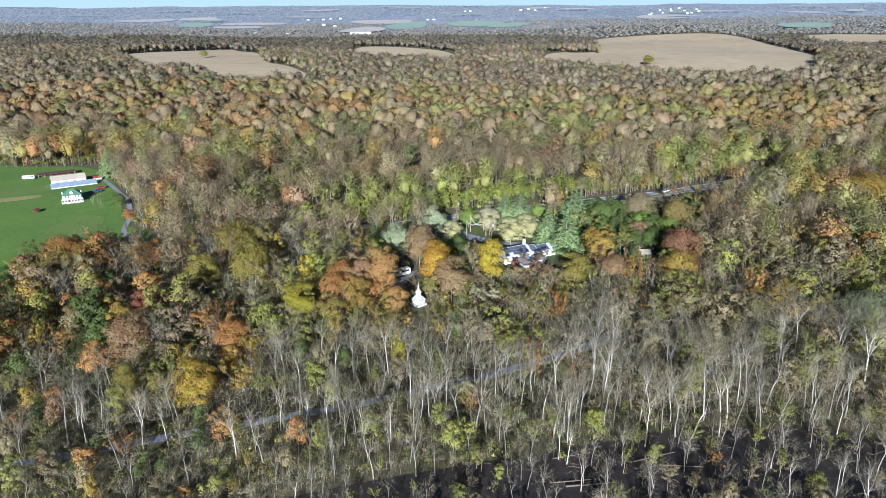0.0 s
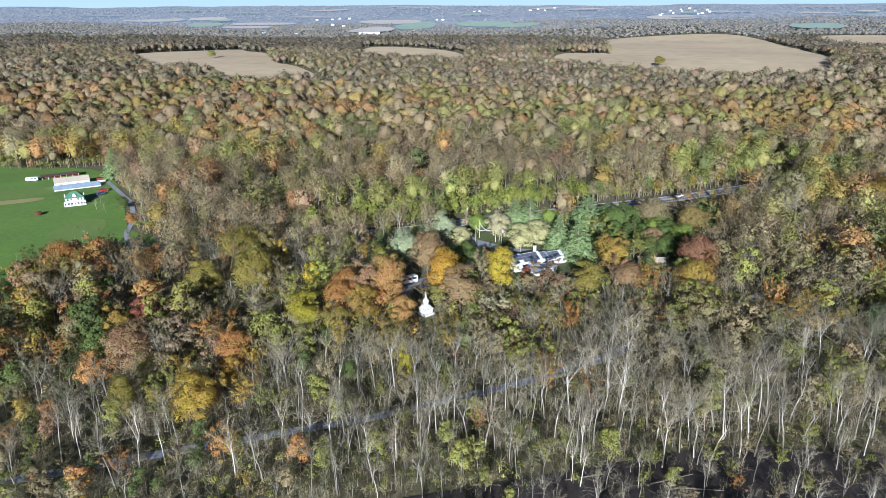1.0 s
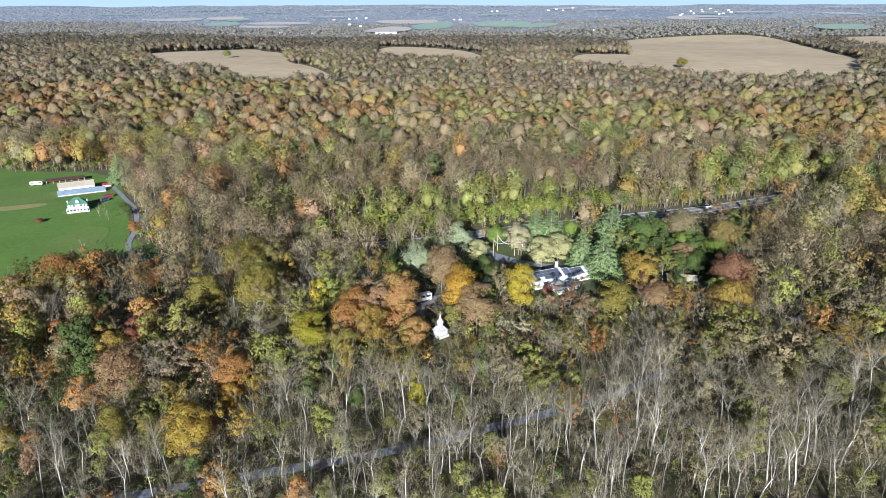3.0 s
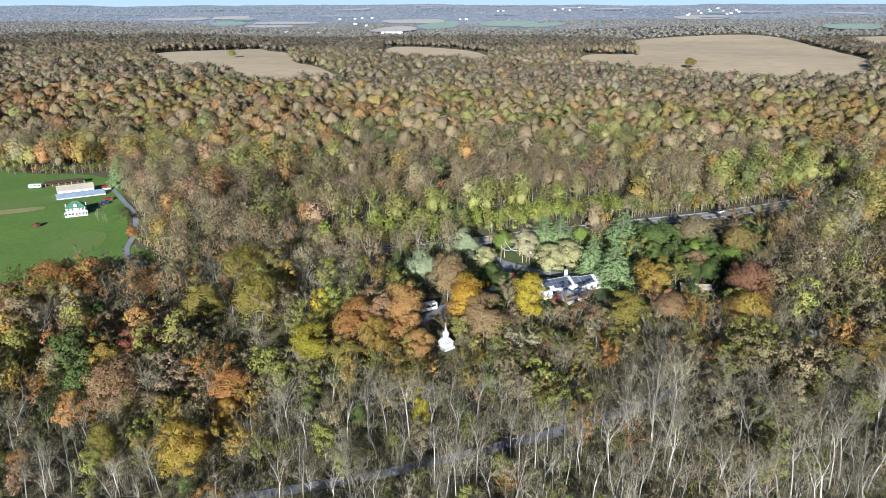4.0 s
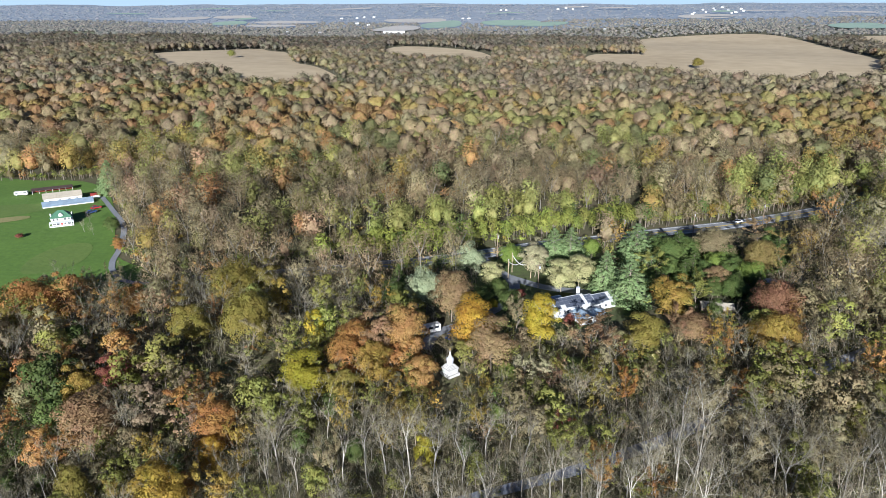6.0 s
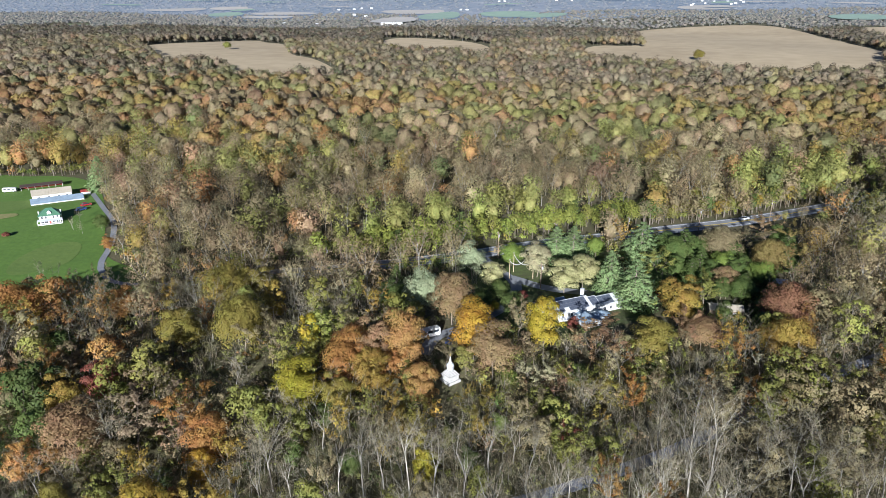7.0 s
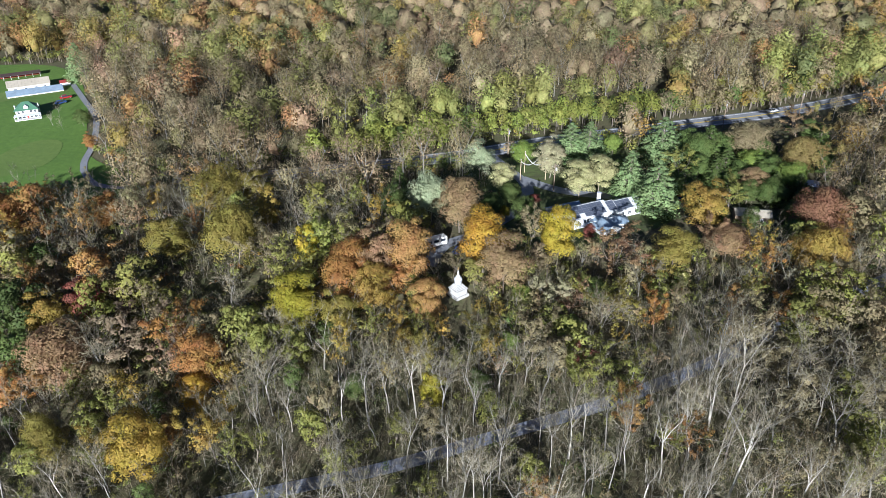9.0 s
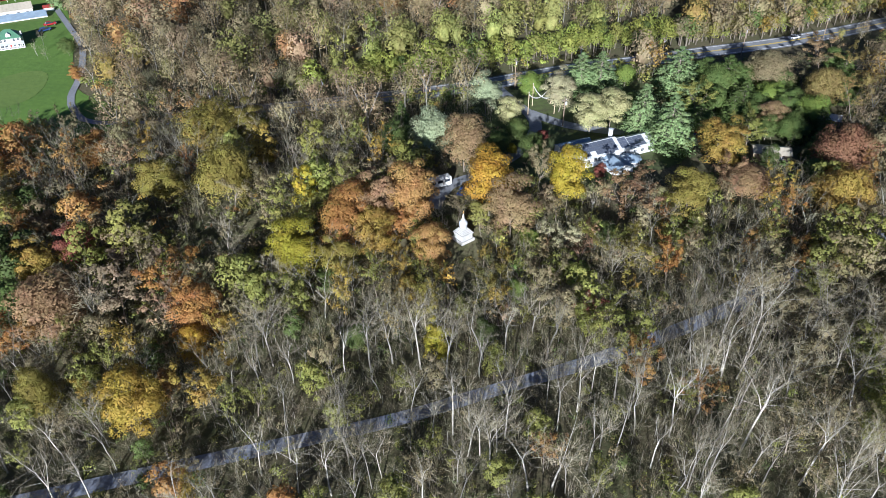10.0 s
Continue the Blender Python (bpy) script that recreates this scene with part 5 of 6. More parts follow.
# brushwood: low twiggy thickets and briars that hide the valley floor
X, Y, r = scatter(18, 116, 238, 2.55, 0.3, low=True)
near = r.random(len(X)) < (0.9 - 0.25 * ease(186, 215, Y - 0.12 * X)) * (1 - 0.8 * inside(SWAMP, X, Y))
X, Y = X[near], Y[near]
k = np.where(r.random(len(X)) < 0.58, 0, np.where(r.random(len(X)) < 0.6, 4, np.where(r.random(len(X)) < 0.5, 5, 1)))
grow("brushwood", "low grey-olive brushwood and briars on the woodland floor", X, Y, k, r, [dome_bare(500 + s, 54, 4.2, 2.0, 0.02, False) for s in range(6)], [bush(520 + s, 90, 1.7, 2.6, 0.25) for s in range(4)], 0.95, 0.4, bright=1.15, low=True)

# thin young growth on the sunny bank before the house and the stupa
X, Y, r = scatter(19, 186, 240, 3.7, 1.0)
bank = (X > -28) & (X < 64) & (Y - 0.1 * X > 190)
X, Y = X[bank], Y[bank]
k = r.choice([0, 1, 3, 4, 5, 7], len(X), p=[0.46, 0.22, 0.04, 0.18, 0.06, 0.04])
YOUNG = [thin_leafy_shape(540 + s, 9, 2.3, 190, 0.3) for s in range(4)]
grow("young_growth", "thin young trees with sparse tan and olive leaves", X, Y, k, r, [dome_bare(550 + s, 70, 9, 2.4, 0.025) for s in range(4)], [template(*s) for s in YOUNG], 0.8, 0.35, bright=1.9, low=True)

# the tall hedge of lime-green trees behind the road
X, Y, r = scatter(23, 280, 400, 3.6, 0.3, low=True)
off = Y - 0.42 * X
hedge = (X > -70) & (X < 160) & (off > 305.5 + 4 * ease(20, -60, X)) & (off < 325)
X, Y = X[hedge], Y[hedge]
k = r.choice([8, 4, 5], len(X), p=[0.72, 0.2, 0.08])
k = np.where(X > 60, r.choice([1, 4, 5, 3], len(X), p=[0.4, 0.35, 0.15, 0.1]), k)
grow("roadside_hedge", "tall yellow-green hedge trees along the road", X, Y, k, r, [], [roadside_leafy(580 + s, 330, 0.46, 2.9, 9.5, 10) for s in range(5)], 0.95, 0.35, low=True, bright=1.0, vary=0.16)

# shrubs along the edges of the lawn and the road
X, Y, r = scatter(20, 200, 430, 3.4, 0.4)
edge = LAWN + LAWN[:1]
edge = near_line(smooth_line(edge, 3.0), X, Y, 9) | near_line(ROAD, X, Y, 14) & ((X < 55) | (Y - 0.42 * X > 303))
X, Y = X[edge], Y[edge]
k = r.choice([1, 2, 4, 5, 8], len(X), p=[0.25, 0.1, 0.35, 0.1, 0.2])
grow("edge_shrubs", "olive and tan shrubs along the edge of the woods", X, Y, k, r, [], [roadside_leafy(560 + s, 130, 0.4, 2.2, 4.6, 7) for s in range(4)], 1.0, 0.35, low=True)


# ---- building pieces ----
def part(name, bm, mat, parent, label=""):
    me = bpy.data.meshes.new(name)
    bmesh.ops.recalc_face_normals(bm, faces=bm.faces[:])
    bm.to_mesh(me), bm.free()
    me.materials.append(mat)
    ob = new(name, me)
    ob.parent = parent
    if label:
        ob["label"] = label
    return ob


def stand(name, x, y, turn, label, category, group="", sink=0.2, size=1.0):
    """The root of a thing that stands on the ground."""
    e = tagged(new(name), label, category, group)
    e.matrix_world = pose(x, y, gz(x, y) - sink, 0, 0, turn) @ Matrix.Diagonal((size, size, size, 1))
    return e


def block(x0, x1, y0, y1, z0, z1, bm=None, bevel=0.0):
    bm = bm or bmesh.new()
    r = bmesh.ops.create_cube(bm, size=1, matrix=Matrix.Translation(((x0 + x1) / 2, (y0 + y1) / 2, (z0 + z1) / 2)) @ Matrix.Diagonal((x1 - x0, y1 - y0, z1 - z0, 1)))
    if bevel:
        bmesh.ops.bevel(bm, geom=list({e for v in r["verts"] for e in v.link_edges}), offset=bevel, segments=2, affect="EDGES")
    return bm


def solid(points, faces, bm=None):
    bm = bm or bmesh.new()
    v = [bm.verts.new(p) for p in points]
    for f in faces:
        bm.faces.new([v[i] for i in f])
    return bm


def slab(a, b, c, d, thick, bm=None):
    """A flat board with four corners and a thickness downwards."""
    low = [(p[0], p[1], p[2] - thick) for p in (a, b, c, d)]
    return solid([a, b, c, d, *low], [(0, 1, 2, 3), (4, 5, 6, 7), (0, 1, 5, 4), (1, 2, 6, 5), (2, 3, 7, 6), (3, 0, 4, 7)], bm)


def rod(a, b, r, sides=8, bm=None, r2=None):
    bm = bm or bmesh.new()
    a, b = Vector(a), Vector(b)
    m = Matrix.Translation((a + b) / 2) @ (b - a).to_track_quat("Z", "Y").to_matrix().to_4x4()
    bmesh.ops.create_cone(bm, cap_ends=True, segments=sides, radius1=r, radius2=r if r2 is None else r2, depth=(b - a).length, matrix=m)
    return bm


def lathe(profile, sides=24, centre=(0, 0)):
    """A round body from its outline of (radius, height)."""
    bm = bmesh.new()
    rings = [[bm.verts.new((centre[0] + r * math.cos(6.28319 * k / sides), centre[1] + r * math.sin(6.28319 * k / sides), z)) for k in range(sides)] for r, z in profile]
    for p, q in zip(rings, rings[1:]):
        for k in range(sides):
            bm.faces.new((p[k], p[(k + 1) % sides], q[(k + 1) % sides], q[k]))
    bm.faces.new(rings[0]), bm.faces.new(rings[-1])
    return bm


def gable_walls(x0, x1, y0, y1, z1, top, along="x", bm=None):
    """Four walls under a gable roof whose ridge runs along x or y."""
    m = (y0 + y1) / 2 if along == "x" else (x0 + x1) / 2
    P = [(x0, y0, 0), (x1, y0, 0), (x1, y1, 0), (x0, y1, 0), (x0, y0, z1), (x1, y0, z1), (x1, y1, z1), (x0, y1, z1)]
    if along == "x":
        return solid(P + [(x0, m, top), (x1, m, top)], [(0, 1, 5, 4), (2, 3, 7, 6), (1, 2, 6, 9, 5), (3, 0, 4, 8, 7), (4, 5, 9, 8), (6, 7, 8, 9), (0, 3, 2, 1)], bm)
    return solid(P + [(m, y0, top), (m, y1, top)], [(1, 2, 6, 5), (3, 0, 4, 7), (0, 1, 5, 8, 4), (2, 3, 7, 9, 6), (4, 8, 9, 7), (5, 6, 9, 8), (0, 3, 2, 1)], bm)


def gable_roof(x0, x1, y0, y1, z1, top, along="x", over=0.4, thick=0.16):
    bm = bmesh.new()
    if along == "x":
        m, k = (y0 + y1) / 2, over * (top - z1) / ((y1 - y0) / 2)
        for y in (y0 - over, y1 + over):
            slab((x0 - over, y, z1 - k + 0.2), (x1 + over, y, z1 - k + 0.2), (x1 + over, m, top + 0.2), (x0 - over, m, top + 0.2), thick, bm)
    else:
        m, k = (x0 + x1) / 2, over * (top - z1) / ((x1 - x0) / 2)
        for x in (x0 - over, x1 + over):
            slab((x, y0 - over, z1 - k + 0.2), (x, y1 + over, z1 - k + 0.2), (m, y1 + over, top + 0.2), (m, y0 - over, top + 0.2), thick, bm)
    return bm


def window(parent, x, y, z, w, h, side="front"):
    """A framed pane set on a wall that faces the front (-y) or the side (x)."""
    if side == "front":
        f = part("window", block(x - w / 2 - 0.1, x + w / 2 + 0.1, y - 0.07, y + 0.05, z - 0.1, z + h + 0.1, bevel=0.015), M_WHITE, parent)
        part("pane", block(x - w / 2, x + w / 2, y - 0.10, y - 0.06, z, z + h), M_GLASS, f)
        part("glazing_bar", block(x - 0.03, x + 0.03, y - 0.13, y - 0.08, z, z + h), M_WHITE, f)
    else:
        f = part("window", block(x - 0.05, x + 0.07, y - w / 2 - 0.1, y + w / 2 + 0.1, z - 0.1, z + h + 0.1, bevel=0.015), M_WHITE, parent)
        part("pane", block(x + 0.06, x + 0.10, y - w / 2, y + w / 2, z, z + h), M_GLASS, f)


def door(parent, x, y, z, w=1.2, h=2.55, mat=None):
    f = part("door", block(x - w / 2, x + w / 2, y - 0.09, y + 0.03, z, z + h, bevel=0.02), mat or M_RED, parent)
    part("handle", rod((x + w * 0.35, y - 0.15, z + 1.0), (x + w * 0.35, y - 0.08, z + 1.0), 0.03), M_ALU, f)


# ---- the white house with the solar roof ----
def solar_house():
    h = stand("house", 19.7, 247.4, 28, "long white house with black solar panels on its roof", "house", size=0.8)
    part("wall", gable_walls(0, 14.5, 0, 9.5, 4.2, 6.7), M_WHITE, h)
    part("roof", gable_roof(0, 14.5, 0, 9.5, 4.2, 6.7, over=0.45), M_PALEROOF, h, "pale metal roof")
    part("middle_wall", gable_walls(14.5, 18.8, 1.0, 9.0, 3.9, 5.8), M_WHITE, h)
    part("middle_roof", gable_roof(14.5, 18.8, 1.0, 9.0, 3.9, 5.8, over=0.3), M_PALEROOF, h)
    part("end_wall", gable_walls(18.8, 29.5, 0.6, 8.6, 3.5, 5.45), M_WHITE, h)
    part("end_roof", gable_roof(18.8, 29.5, 0.6, 8.6, 3.5, 5.45, over=0.45), M_PALEROOF, h)
    # panels lie along each front slope in three rows
    for x0, cols, y0, ze, zr, half in ((0.7, 6, 0.0, 4.2, 6.7, 4.75), (14.62, 2, 1.0, 3.9, 5.8, 4.0), (19.2, 3, 0.6, 3.5, 5.45, 4.0)):
        s = (zr - ze) / half
        run = (half - 0.25) / 3
        for r in range(3):
            for c in range(cols):
                if cols == 6 and r == 0 and c == 1:
                    continue
                a, b = y0 + r * run + 0.04, y0 + (r + 1) * run - 0.06
                xa, xb = x0 + c * 2.14, x0 + c * 2.14 + 2.06
                za, zb = ze + (a - y0) * s + 0.30, ze + (b - y0) * s + 0.30
                p = part("solar_panel", slab((xa, a, za), (xb, a, za), (xb, b, zb), (xa, b, zb), 0.05), M_PANEL, h)
                part("panel_frame", slab((xa - 0.03, a - 0.03, za - 0.03), (xb + 0.03, a - 0.03, za - 0.03), (xb + 0.03, b + 0.03, zb - 0.03), (xa - 0.03, b + 0.03, zb - 0.03), 0.04), M_ALU, p)
    part("chimney", rod((15.6, 8.2, 4.5), (15.6, 8.2, 8.0), 0.75, 16), M_WHITE, h, "round white chimney")
    part("chimney_cap", rod((15.6, 8.2, 8.0), (15.6, 8.2, 8.15), 0.85, 16), M_LEADGREY, h)
    for x in (1.6, 4.3, 5.5, 9.2, 11.8):
        window(h, x, 0, 2.2, 0.9, 1.2)
    for x in (21.0, 24.0, 27.0):
        window(h, x, 0.6, 1.3, 1.1, 1.2)
    window(h, 29.5, 4.6, 1.3, 1.2, 1.2, "side")
    door(h, 16.6, 1.0, 0.4, 1.8, 2.1, M_GLASS)
    # low blue-grey wing and bay in front
    part("front_wing", gable_walls(6.0, 13.4, -8.5, 0, 2.2, 3.9, "y"), M_WHITE, h)
    part("front_wing_roof", gable_roof(6.0, 13.4, -8.5, 0, 2.2, 3.9, "y", 0.5), M_BLUEROOF, h, "blue-grey shingle roof")
    window(h, 9.7, -8.5, 0.8, 1.6, 1.1)
    bm = lathe([(3.3, 0), (3.3, 2.1)], 8, (16.4, -3.0))
    part("bay", bm, M_WHITE, h, "eight-sided white bay")
    part("bay_roof", lathe([(3.8, 2.1), (3.8, 2.25), (0.15, 3.6)], 8, (16.4, -3.0)), M_BLUEROOF, h)
    for k in (-2, -1, 0):
        a = math.radians(-90 + 45 * k + 22.5)
        part("bay_window", rod((16.4 + 3.06 * math.cos(a), -3.0 + 3.06 * math.sin(a), 0.8), (16.4 + 3.12 * math.cos(a), -3.0 + 3.12 * math.sin(a), 0.8), 0.7, 4), M_GLASS, h)
    # upper deck with a white rail
    part("deck", block(0.2, 18.6, -2.2, -0.02, 1.95, 2.15), M_LEADGREY, h)
    part("handrail", block(0.2, 18.6, -2.2, -2.1, 3.1, 3.2), M_WHITE, h)
    for k in range(14):
        x = 0.25 + k * 1.4
        part("rail_post", block(x, x + 0.12, -2.21, -2.09, 2.15, 3.1), M_WHITE, h)
    part("rear_wing", gable_walls(-2.5, 9.5, 9.5, 14.5, 3.0, 4.2), M_WHITE, h)
    part("rear_wing_roof", gable_roof(-2.5, 9.5, 9.5, 14.5, 3.0, 4.2, over=0.4), M_BLUEROOF, h, "blue-grey rear roof")
    return h


solar_house()


# ---- fallen trunks in the swamp ----
def fallen_log(x, y, turn, length, r):
    e = stand("fallen_log", x, y, turn, "dark rotting fallen tree trunk lying in the dark swamp", "log", "fallen trunks in the swamp", sink=-0.1)
    part("trunk", rod((-length / 2, 0, r), (length / 2, 0, r * 0.7 + 0.3), r, 8, r2=r * 0.45), M_WETLOG, e)
    for k, s in ((0.1, 1), (0.28, -1), (0.4, 1)):
        part("broken_branch", rod((length * k, 0, r + 0.2), (length * k + 0.9, s * 1.0, r + 1.0), r * 0.3, 6, r2=r * 0.1), M_WETLOG, e)


LOGS = random.Random(31)
for k in range(16):
    fallen_log(LOGS.uniform(10, 105), LOGS.uniform(114, 146), LOGS.uniform(-60, 60), LOGS.uniform(6, 11), LOGS.uniform(0.16, 0.27))


# ---- the stupa ----
def stupa():
    s = stand("stupa", -11.3, 217.3, 42, "white stepped stupa with a round dome and spire", "stupa", size=0.58)
    bm = block(-3.6, 3.6, -3.6, 3.6, 0, 1.1, bevel=0.05)
    part("plinth", bm, M_WHITEWASH, s)
    part("throne", block(-2.9, 2.9, -2.9, 2.9, 1.1, 3.1, bevel=0.05), M_WHITEWASH, s)
    part("cornice", block(-3.25, 3.25, -3.25, 3.25, 3.1, 3.5, bevel=0.06), M_WHITEWASH, s)
    for k in range(4):
        w = 2.75 - 0.38 * k
        part("step", block(-w, w, -w, w, 3.5 + 0.42 * k, 3.92 + 0.42 * k, bevel=0.04), M_WHITEWASH, s)
    part("dome", lathe([(1.35, 5.18), (1.5, 5.5), (1.75, 6.3), (1.9, 7.0), (1.75, 7.6), (1.2, 8.0), (0.7, 8.1)]), M_LEADGREY, s, "grey-white rounded dome")
    part("dome_band", lathe([(1.93, 6.75), (1.96, 6.8), (1.96, 6.98), (1.93, 7.03)]), M_ALU, s)
    part("box", block(-0.65, 0.65, -0.65, 0.65, 8.1, 8.8, bevel=0.04), M_WHITEWASH, s)
    prof = []
    for k in range(9):
        r = 0.55 - 0.045 * k
        prof += [(r, 8.8 + 0.26 * k), (r + 0.06, 8.93 + 0.26 * k), (r - 0.02, 9.04 + 0.26 * k)]
    part("spire", lathe(prof, 16), M_WHITEWASH, s, "ringed white spire")
    part("finial", lathe([(0.12, 11.1), (0.5, 11.25), (0.55, 11.4), (0.15, 11.6), (0.22, 11.9), (0.02, 12.4)], 16), M_GOLD, s, "gilded finial")
    for a in range(4):
        m = Matrix.Rotation(math.pi / 2 * a, 4, "Z")
        bm = block(-0.55, 0.55, -2.98, -2.88, 1.6, 2.7)
        bm.transform(m)
        part("niche_panel", bm, M_LEADGREY, s)
    s.matrix_world = s.matrix_world @ Matrix.Diagonal((0.93, 0.93, 1.14, 1))
    return s


stupa()


# ---- the farm on the lawn ----
def villa():
    v = stand("farmhouse", -181.8, 325.6, 27, "white two-storey farmhouse with a green hipped roof and porch", "house", size=0.62)
    part("wall", block(-6, 6, -4.5, 4.5, 0, 6.0), M_WHITE, v)
    e, z0, z1 = 1.0, 5.9, 10.0
    part("roof", solid([(-6 - e, -4.5 - e, z0), (6 + e, -4.5 - e, z0), (6 + e, 4.5 + e, z0), (-6 - e, 4.5 + e, z0), (-1.8, 0, z1), (1.8, 0, z1)],
                       [(0, 1, 5, 4), (2, 3, 4, 5), (1, 2, 5), (3, 0, 4), (0, 3, 2, 1)]), M_GREENROOF, v, "green hipped metal roof")
    part("dormer", gable_walls(-1.2, 1.2, -4.4, -1.5, 8.0, 8.9, "y"), M_WHITE, v)
    part("porch_roof", slab((-7.6, -7.6, 3.1), (7.6, -7.6, 3.1), (7.2, -4.5, 3.7), (-7.2, -4.5, 3.7), 0.2), M_LEADGREY, v, "pale grey porch roof")
    part("porch_floor", block(-7.4, 7.4, -7.4, -4.5, 0, 0.6), M_WHITE, v)
    for k in range(8):
        x = -7.2 + k * 14.4 / 7
        part("porch_column", block(x - 0.14, x + 0.14, -7.35, -7.05, 0.6, 3.0, bevel=0.03), M_WHITE, v)
    part("porch_rail", block(-7.3, 7.3, -7.3, -7.2, 1.4, 1.5), M_WHITE, v)
    for x in (-4.6, -2.3, 2.3, 4.6):
        window(v, x, -4.5, 4.0, 1.1, 1.5)
        window(v, x, -4.5, 0.9, 1.7, 2.0)
    window(v, 6.0, -1.5, 4.0, 1.0, 1.4, "side"), window(v, 6.0, 2.0, 4.0, 1.0, 1.4, "side")
    for x in (-6.5, 6.5):
        part("chimney", block(x - 0.3, x + 0.3, -0.4, 0.4, 3, 8.2, bevel=0.03), M_WHITE, v, "white side chimney")
    door(v, 0, -4.5, 0.6)
    return v


villa()


def barn():
    b = stand("barn", -204.4, 351, 33, "long white barn with a tan metal roof", "barn", size=0.66)
    part("wall", gable_walls(-1, 23, 0, 12, 5.0, 7.6), M_WHITE, b)
    part("roof", gable_roof(-1, 23, 0, 12, 5.0, 7.6, over=0.5), M_TANROOF, b)
    for x in (3, 9, 15, 20):
        window(b, x, 0, 2.8, 1.4, 1.0)
    for k in range(13):
        x = -0.6 + k * 1.95
        part("roof_rib", slab((x - 0.05, -0.3, 5.18), (x + 0.05, -0.3, 5.18), (x + 0.05, 6, 7.86), (x - 0.05, 6, 7.86), 0.03), M_TANROOF, b)
    g = stand("greenhouse", -203, 346, 33, "long low greenhouse with a blue-grey sloping glass front", "greenhouse", size=0.66)
    part("wall", block(0, 32, 0, 5.5, 0, 1.6), M_LEADGREY, g)
    part("roof", slab((-0.3, -0.6, 1.5), (32.3, -0.6, 1.5), (32.3, 5.8, 3.7), (-0.3, 5.8, 3.7), 0.15), M_BLUEROOF, g, "blue-grey sloping roof")
    for k in range(20):
        x = 0.4 + k * 1.62
        part("white_panel", block(x, x + 0.95, -0.12, 0.02, 0.3, 1.25), M_WHITE, g)
    s = stand("cattle_shed", -223, 370, 33, "long dark-roofed open shed with a red back wall", "shed", size=0.66)
    part("back_wall", block(0, 27, 5.6, 5.9, 0, 3.2), M_RED, s)
    part("roof", slab((-0.5, -0.3, 3.0), (27.5, -0.3, 3.0), (27.5, 6.2, 3.6), (-0.5, 6.2, 3.6), 0.2), M_DARKROOF, s)
    for k in range(7):
        part("post", block(0.1 + k * 4.45, 0.3 + k * 4.45, 0, 0.2, 0, 3.0), M_WHITE, s)
    r = stand("lean_to", -190, 364, 33, "small lean-to with a faded red metal roof", "shed", size=0.66)
    part("wall", block(0, 6, 0, 3.6, 0, 2.6), M_WHITE, r)
    part("roof", slab((-0.3, -0.4, 2.7), (6.3, -0.4, 2.7), (6.3, 4.0, 3.5), (-0.3, 4.0, 3.5), 0.12), M_RED, r)


barn()


# ---- vehicles ----
def car(x, y, turn, paint, label, length=4.5, width=1.8, height=1.5, name="car", van=False):
    c = stand(name, x, y, turn, label, "van" if van else "car", sink=-0.22)
    h = height
    if van:
        part("body", block(-length / 2, length / 2, -width / 2, width / 2, 0.4, h, bevel=0.18), paint, c)
        part("windscreen", slab((length / 2 - 0.25, -width / 2 + 0.15, h - 0.25), (length / 2 + 0.03, -width / 2 + 0.15, h * 0.55), (length / 2 + 0.03, width / 2 - 0.15, h * 0.55), (length / 2 - 0.25, width / 2 - 0.15, h - 0.25), 0.05), M_GLASS, c)
        for s in (-1, 1):
            for k in range(3):
                xx = -length / 2 + 0.6 + k * length * 0.3
                part("side_window", block(xx, xx + length * 0.22, s * width / 2 - 0.02, s * width / 2 + 0.02, h * 0.58, h * 0.86), M_GLASS, c)
        part("roof_vent", block(-length * 0.1, length * 0.02, -0.3, 0.3, h + 0.002, h + 0.12, bevel=0.02), M_WHITE, c)
    else:
        part("body", block(-length / 2, length / 2, -width / 2, width / 2, 0.35, h * 0.62, bevel=0.16), paint, c)
        a, b = -length * 0.36, length * 0.24
        w0, w1 = width / 2 - 0.06, width / 2 - 0.28
        z0, z1 = h * 0.6, h
        part("cabin", solid([(a, -w0, z0), (b, -w0, z0), (b, w0, z0), (a, w0, z0), (a + 0.5, -w1, z1), (b - 0.75, -w1, z1), (b - 0.75, w1, z1), (a + 0.5, w1, z1)],
                            [(0, 1, 5, 4), (1, 2, 6, 5), (2, 3, 7, 6), (3, 0, 4, 7), (0, 3, 2, 1), (4, 5, 6, 7)]), M_GLASS, c)
        part("roof", block(a + 0.48, b - 0.73, -w1 - 0.02, w1 + 0.02, z1 - 0.01, z1 + 0.05, bevel=0.02), paint, c)
    for sx in (-0.32, 0.32):
        for sy in (-1, 1):
            yy = sy * (width / 2 - 0.08)
            wh = part("wheel", rod((sx * length, yy - 0.11, 0.33), (sx * length, yy + 0.11, 0.33), 0.33, 14), M_TYRE, c)
            part("rim", rod((sx * length, yy + sy * 0.10, 0.33), (sx * length, yy + sy * 0.13, 0.33), 0.2, 10), M_ALU, wh)
    for sy in (-0.6, 0.6):
        part("headlight", block(length / 2 - 0.03, length / 2 + 0.02, sy - 0.15, sy + 0.15, 0.62, 0.78), M_WHITE, c)
    return c


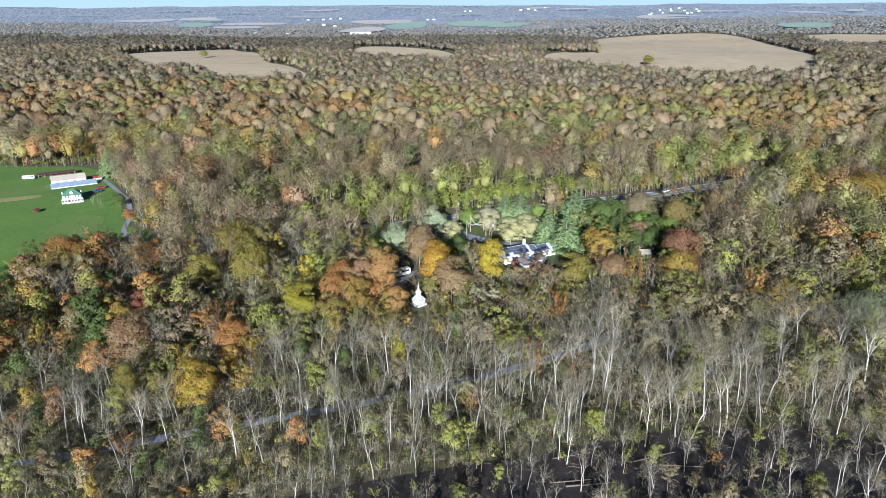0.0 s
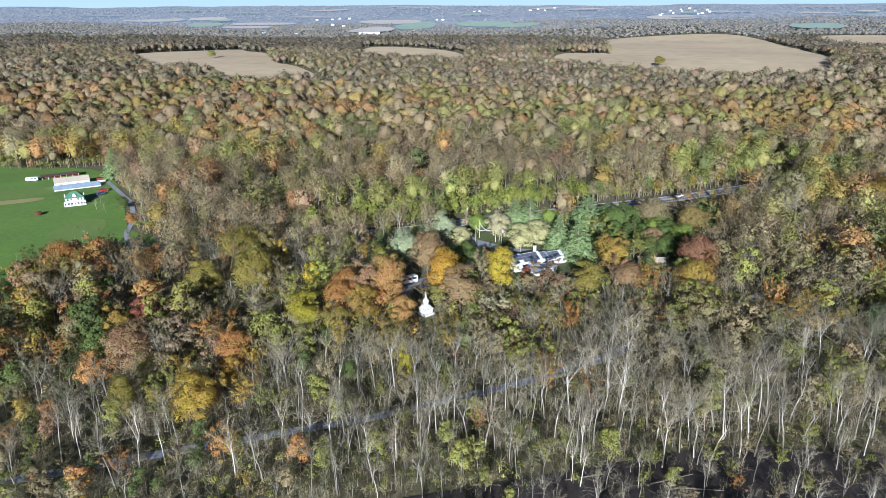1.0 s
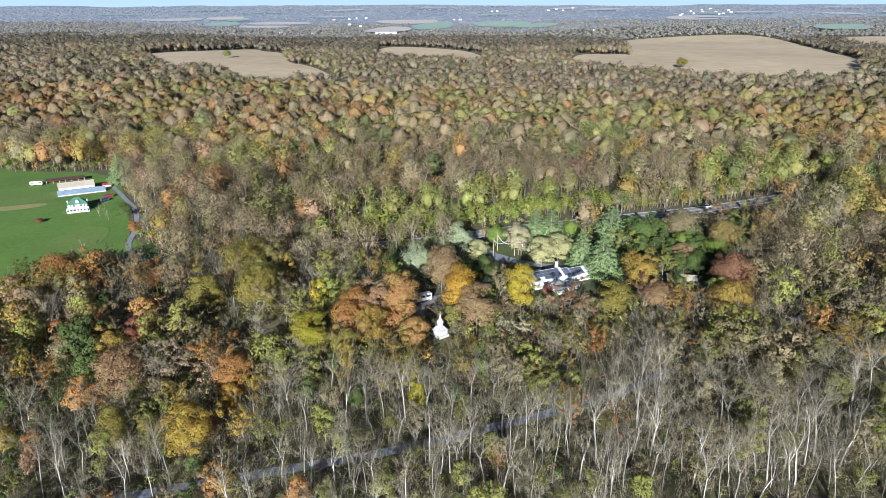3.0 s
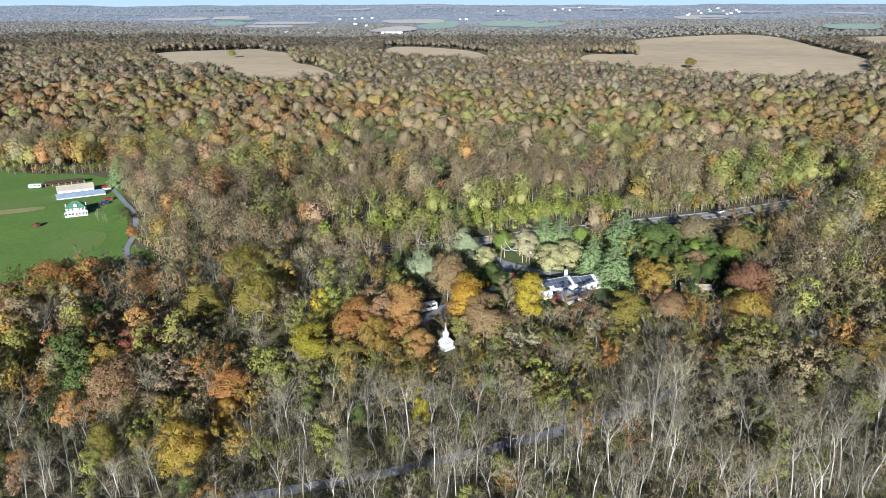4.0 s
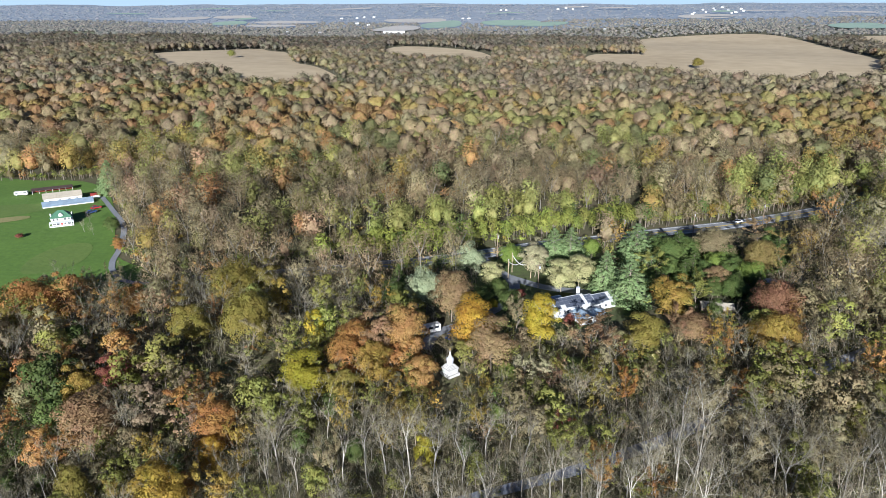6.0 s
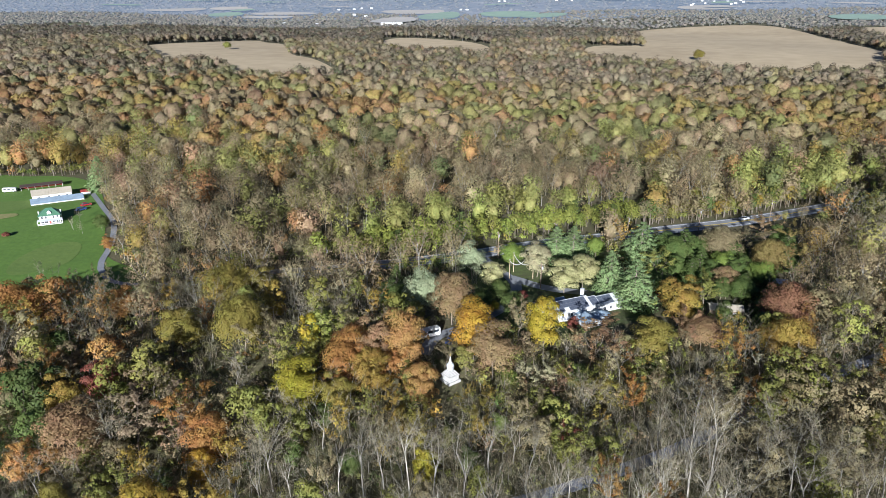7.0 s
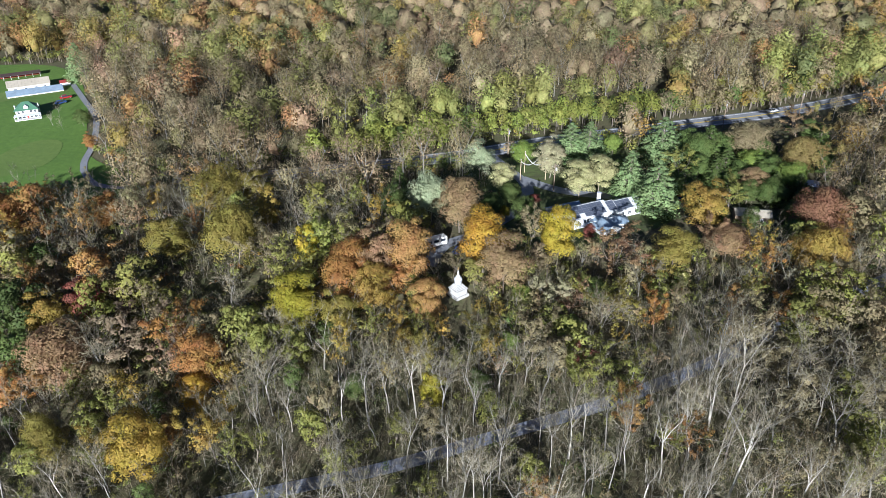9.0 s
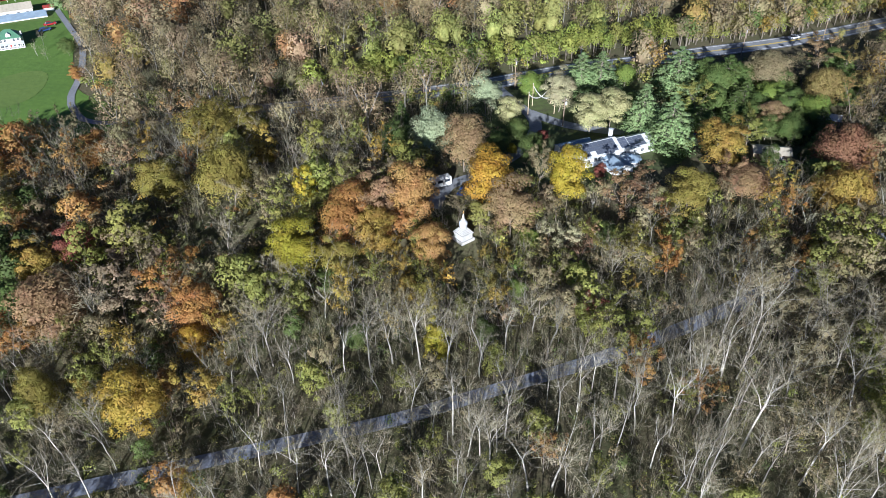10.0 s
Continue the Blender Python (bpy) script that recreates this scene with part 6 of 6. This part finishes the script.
car(-18.3, 236.2, 30, M_WHITE, "white camper van parked in the shade of oaks", 6.6, 2.2, 2.7, "camper_van", True)
car(-12, 233.6, 70, M_BLUECAR, "dark blue car parked near the oaks")
car(-177, 340, 60, M_BLUECAR, "blue car parked beside the farmhouse", 4.8)
car(-178.5, 347, 40, M_REDCAR, "red car parked at the farm drive", 4.6)
car(52.8, 268, 100, M_REDCAR, "red car parked beside the spruces", 4.5)
car(50, 266.8, 100, M_BLUECAR, "dark blue car parked beside the spruces", 4.5)
car(-227, 368, 15, M_WHITE, "white van parked on the farm grass", 6.0, 2.2, 2.0, "parked_van", True)
car(106.8, 347, 22, M_SILVER, "white car on the country road", 4.6)


# ---- sheds by the house ----
def shed(x, y, turn, w, d, h, roof, label, name="shed"):
    s = stand(name, x, y, turn, label, "shed")
    # dark wood puts the shade of the front into the wall colour
    part("wall", gable_walls(0, w, 0, d, h, h + 0.9), M_POLE, s)
    part("roof", gable_roof(0, w, 0, d, h, h + 0.9, over=0.3), roof, s)
    door(s, w * 0.4, 0, 0.2, 1.2, 2.0, M_TIMBER)
    window(s, w * 0.75, 0, 1.0, 0.8, 0.8)
    for xx in (0.0, w):
        part("corner_board", block(xx - 0.08, xx + 0.08, -0.04, 0.04, 0, h), M_TIMBER, s)
    return s


shed(65.6, 254.4, -8, 9.5, 5, 2.4, M_TANROOF, "low shed with a pale tan roof and open frame")
shed(89.6, 277.6, -20, 7, 4, 2.3, M_LEADGREY, "grey-roofed shed under trees")
shed(-29.6, 247.2, 22, 9, 4, 2.4, M_BLUEROOF, "blue-grey roofed shed beside the camper van", "garage")


# ---- flag poles with white garlands, and utility poles ----
def flag_poles():
    corners = [(6.0, 280.1), (7.6, 286.5), (13.4, 288.4), (14.0, 281.2)]
    tops = []
    for x, y in corners:
        p = stand("flag_pole", x, y, 0, "tall pale timber flag pole on the grass", "pole", "flag poles in the clearing")
        part("pole", rod((0, 0, 0), (0, 0, 7.5), 0.13, 10, r2=0.09), M_TIMBER, p)
        part("cap", rod((0, 0, 7.5), (0, 0, 7.7), 0.15, 10, r2=0.06), M_WHITE, p)
        tops.append(Vector((x, y, gz(x, y) + 6.8)))
    for i, j in ((0, 2), (1, 3)):
        g = tagged(new("garland"), "string of white prayer flags sagging between poles", "flags", "garlands between poles")
        a, b = tops[i], tops[j]
        n = 14
        pts = [a.lerp(b, k / n) - Vector((0, 0, 2.6 * 4 * (k / n) * (1 - k / n))) for k in range(n + 1)]
        bm = bmesh.new()
        for p, q in zip(pts, pts[1:]):
            rod(p, q, 0.03, 5, bm)
        part("rope", bm, M_WHITE, g)
        for p, q in zip(pts, pts[1:]):
            u = q - p
            part("flag", slab(p + u * 0.08, p + u * 0.92, p + u * 0.92 - Vector((0, 0, 0.3)), p + u * 0.08 - Vector((0, 0, 0.3)), 0.03), M_WHITE, g)


flag_poles()


def utility_pole(x, y, turn, h=10.5):
    p = stand("utility_pole", x, y, turn, "brown wooden utility pole with a crossarm beside the road", "utility pole", "utility poles along the road")
    part("pole", rod((0, 0, 0), (0, 0, h), 0.17, 10, r2=0.12), M_POLE, p)
    part("crossarm", block(-1.2, 1.2, -0.18, -0.06, h - 1.0, h - 0.85), M_POLE, p)
    for k in (-1.1, -0.4, 0.4, 1.1):
        part("insulator", rod((k, -0.12, h - 0.85), (k, -0.12, h - 0.68), 0.05, 8), M_WHITE, p)
    part("transformer", rod((0.3, -0.3, h - 2.3), (0.3, -0.3, h - 1.4), 0.25, 12), M_LEADGREY, p)
    return [Vector((x + k * math.cos(radians(turn)), y + k * math.sin(radians(turn)), gz(x, y) - 0.2 + h - 0.68)) for k in (-1.1, 1.1)]


arms = [utility_pole(x, y, a) for x, y, a in ((-88, 269.6, 100), (-56.8, 280.8, 105), (-26.4, 288.8, 110), (2.4, 299.2, 115), (24, 310.4, 115), (52.8, 319.2, 110), (83.2, 330.4, 110), (116, 344, 112), (152, 361.6, 115))]
utility_pole(16, 272.8, 30, 9.5)
for one, two in zip(arms, arms[1:]):
    for a, b in zip(one, two):
        bm = bmesh.new()
        pts = [a.lerp(b, k / 8) - Vector((0, 0, 0.7 * 4 * (k / 8) * (1 - k / 8))) for k in range(9)]
        for p, q in zip(pts, pts[1:]):
            rod(p, q, 0.025, 4, bm)
        tagged(part("overhead_wire", bm, M_WIRE, None), "thin black power line between utility poles", "wire", "power lines")


# ---- far settlements ----
def far_house(x, y, turn, w=12.0, d=9.0, h=6.0, roof=None, lift=3.0):
    e = tagged(new("far_house"), "small white house far off among woods", "house", "far houses")
    e.matrix_world = pose(x, y, gz(x, y) + lift, 0, 0, turn)
    part("wall", gable_walls(-w / 2, w / 2, -d / 2, d / 2, h, h + 1.8), M_WHITE, e)
    part("roof", gable_roof(-w / 2, w / 2, -d / 2, d / 2, h, h + 1.8), roof or M_PALEROOF, e)
    for k in (-0.25, 0.25):
        window(e, w * k, -d / 2, h * 0.45, 1.6, 1.8)


VILLAGE = random.Random(3)
far_house(-237, 1907, 8, 54, 14, 5, M_WHITE)
for x, y in ((-1028, 1603), (-1043, 1689), (-963, 1602), (-950, 1549), (-542, 2025), (-437, 1957), (-506, 2605), (-461, 2654), (-444, 2714), (-410, 2720), (-406, 2339), (-358, 2258), (-86, 2609), (-64, 2602), (50, 2938), (72, 2958), (282, 3078), (324, 3174), (341, 3072), (404, 3258), (321, 2101)):
    far_house(x, y, VILLAGE.uniform(-40, 40), VILLAGE.uniform(6, 10), 5, VILLAGE.uniform(2.4, 3.4), lift=2.0 if y < 2180 else 6.0)
for x, y in ((722, 2711), (766, 2723), (856, 2939), (820, 2732), (860, 2779), (857, 2687), (946, 2902), (817, 2792), (963, 3186), (700, 2650), (790, 2850), (905, 2750), (835, 2660)):
    far_house(x, y, VILLAGE.uniform(-50, 50), VILLAGE.uniform(6, 10), 5, VILLAGE.uniform(2.4, 3.4), VILLAGE.choice((M_PALEROOF, M_WHITE, M_LEADGREY)), 6)
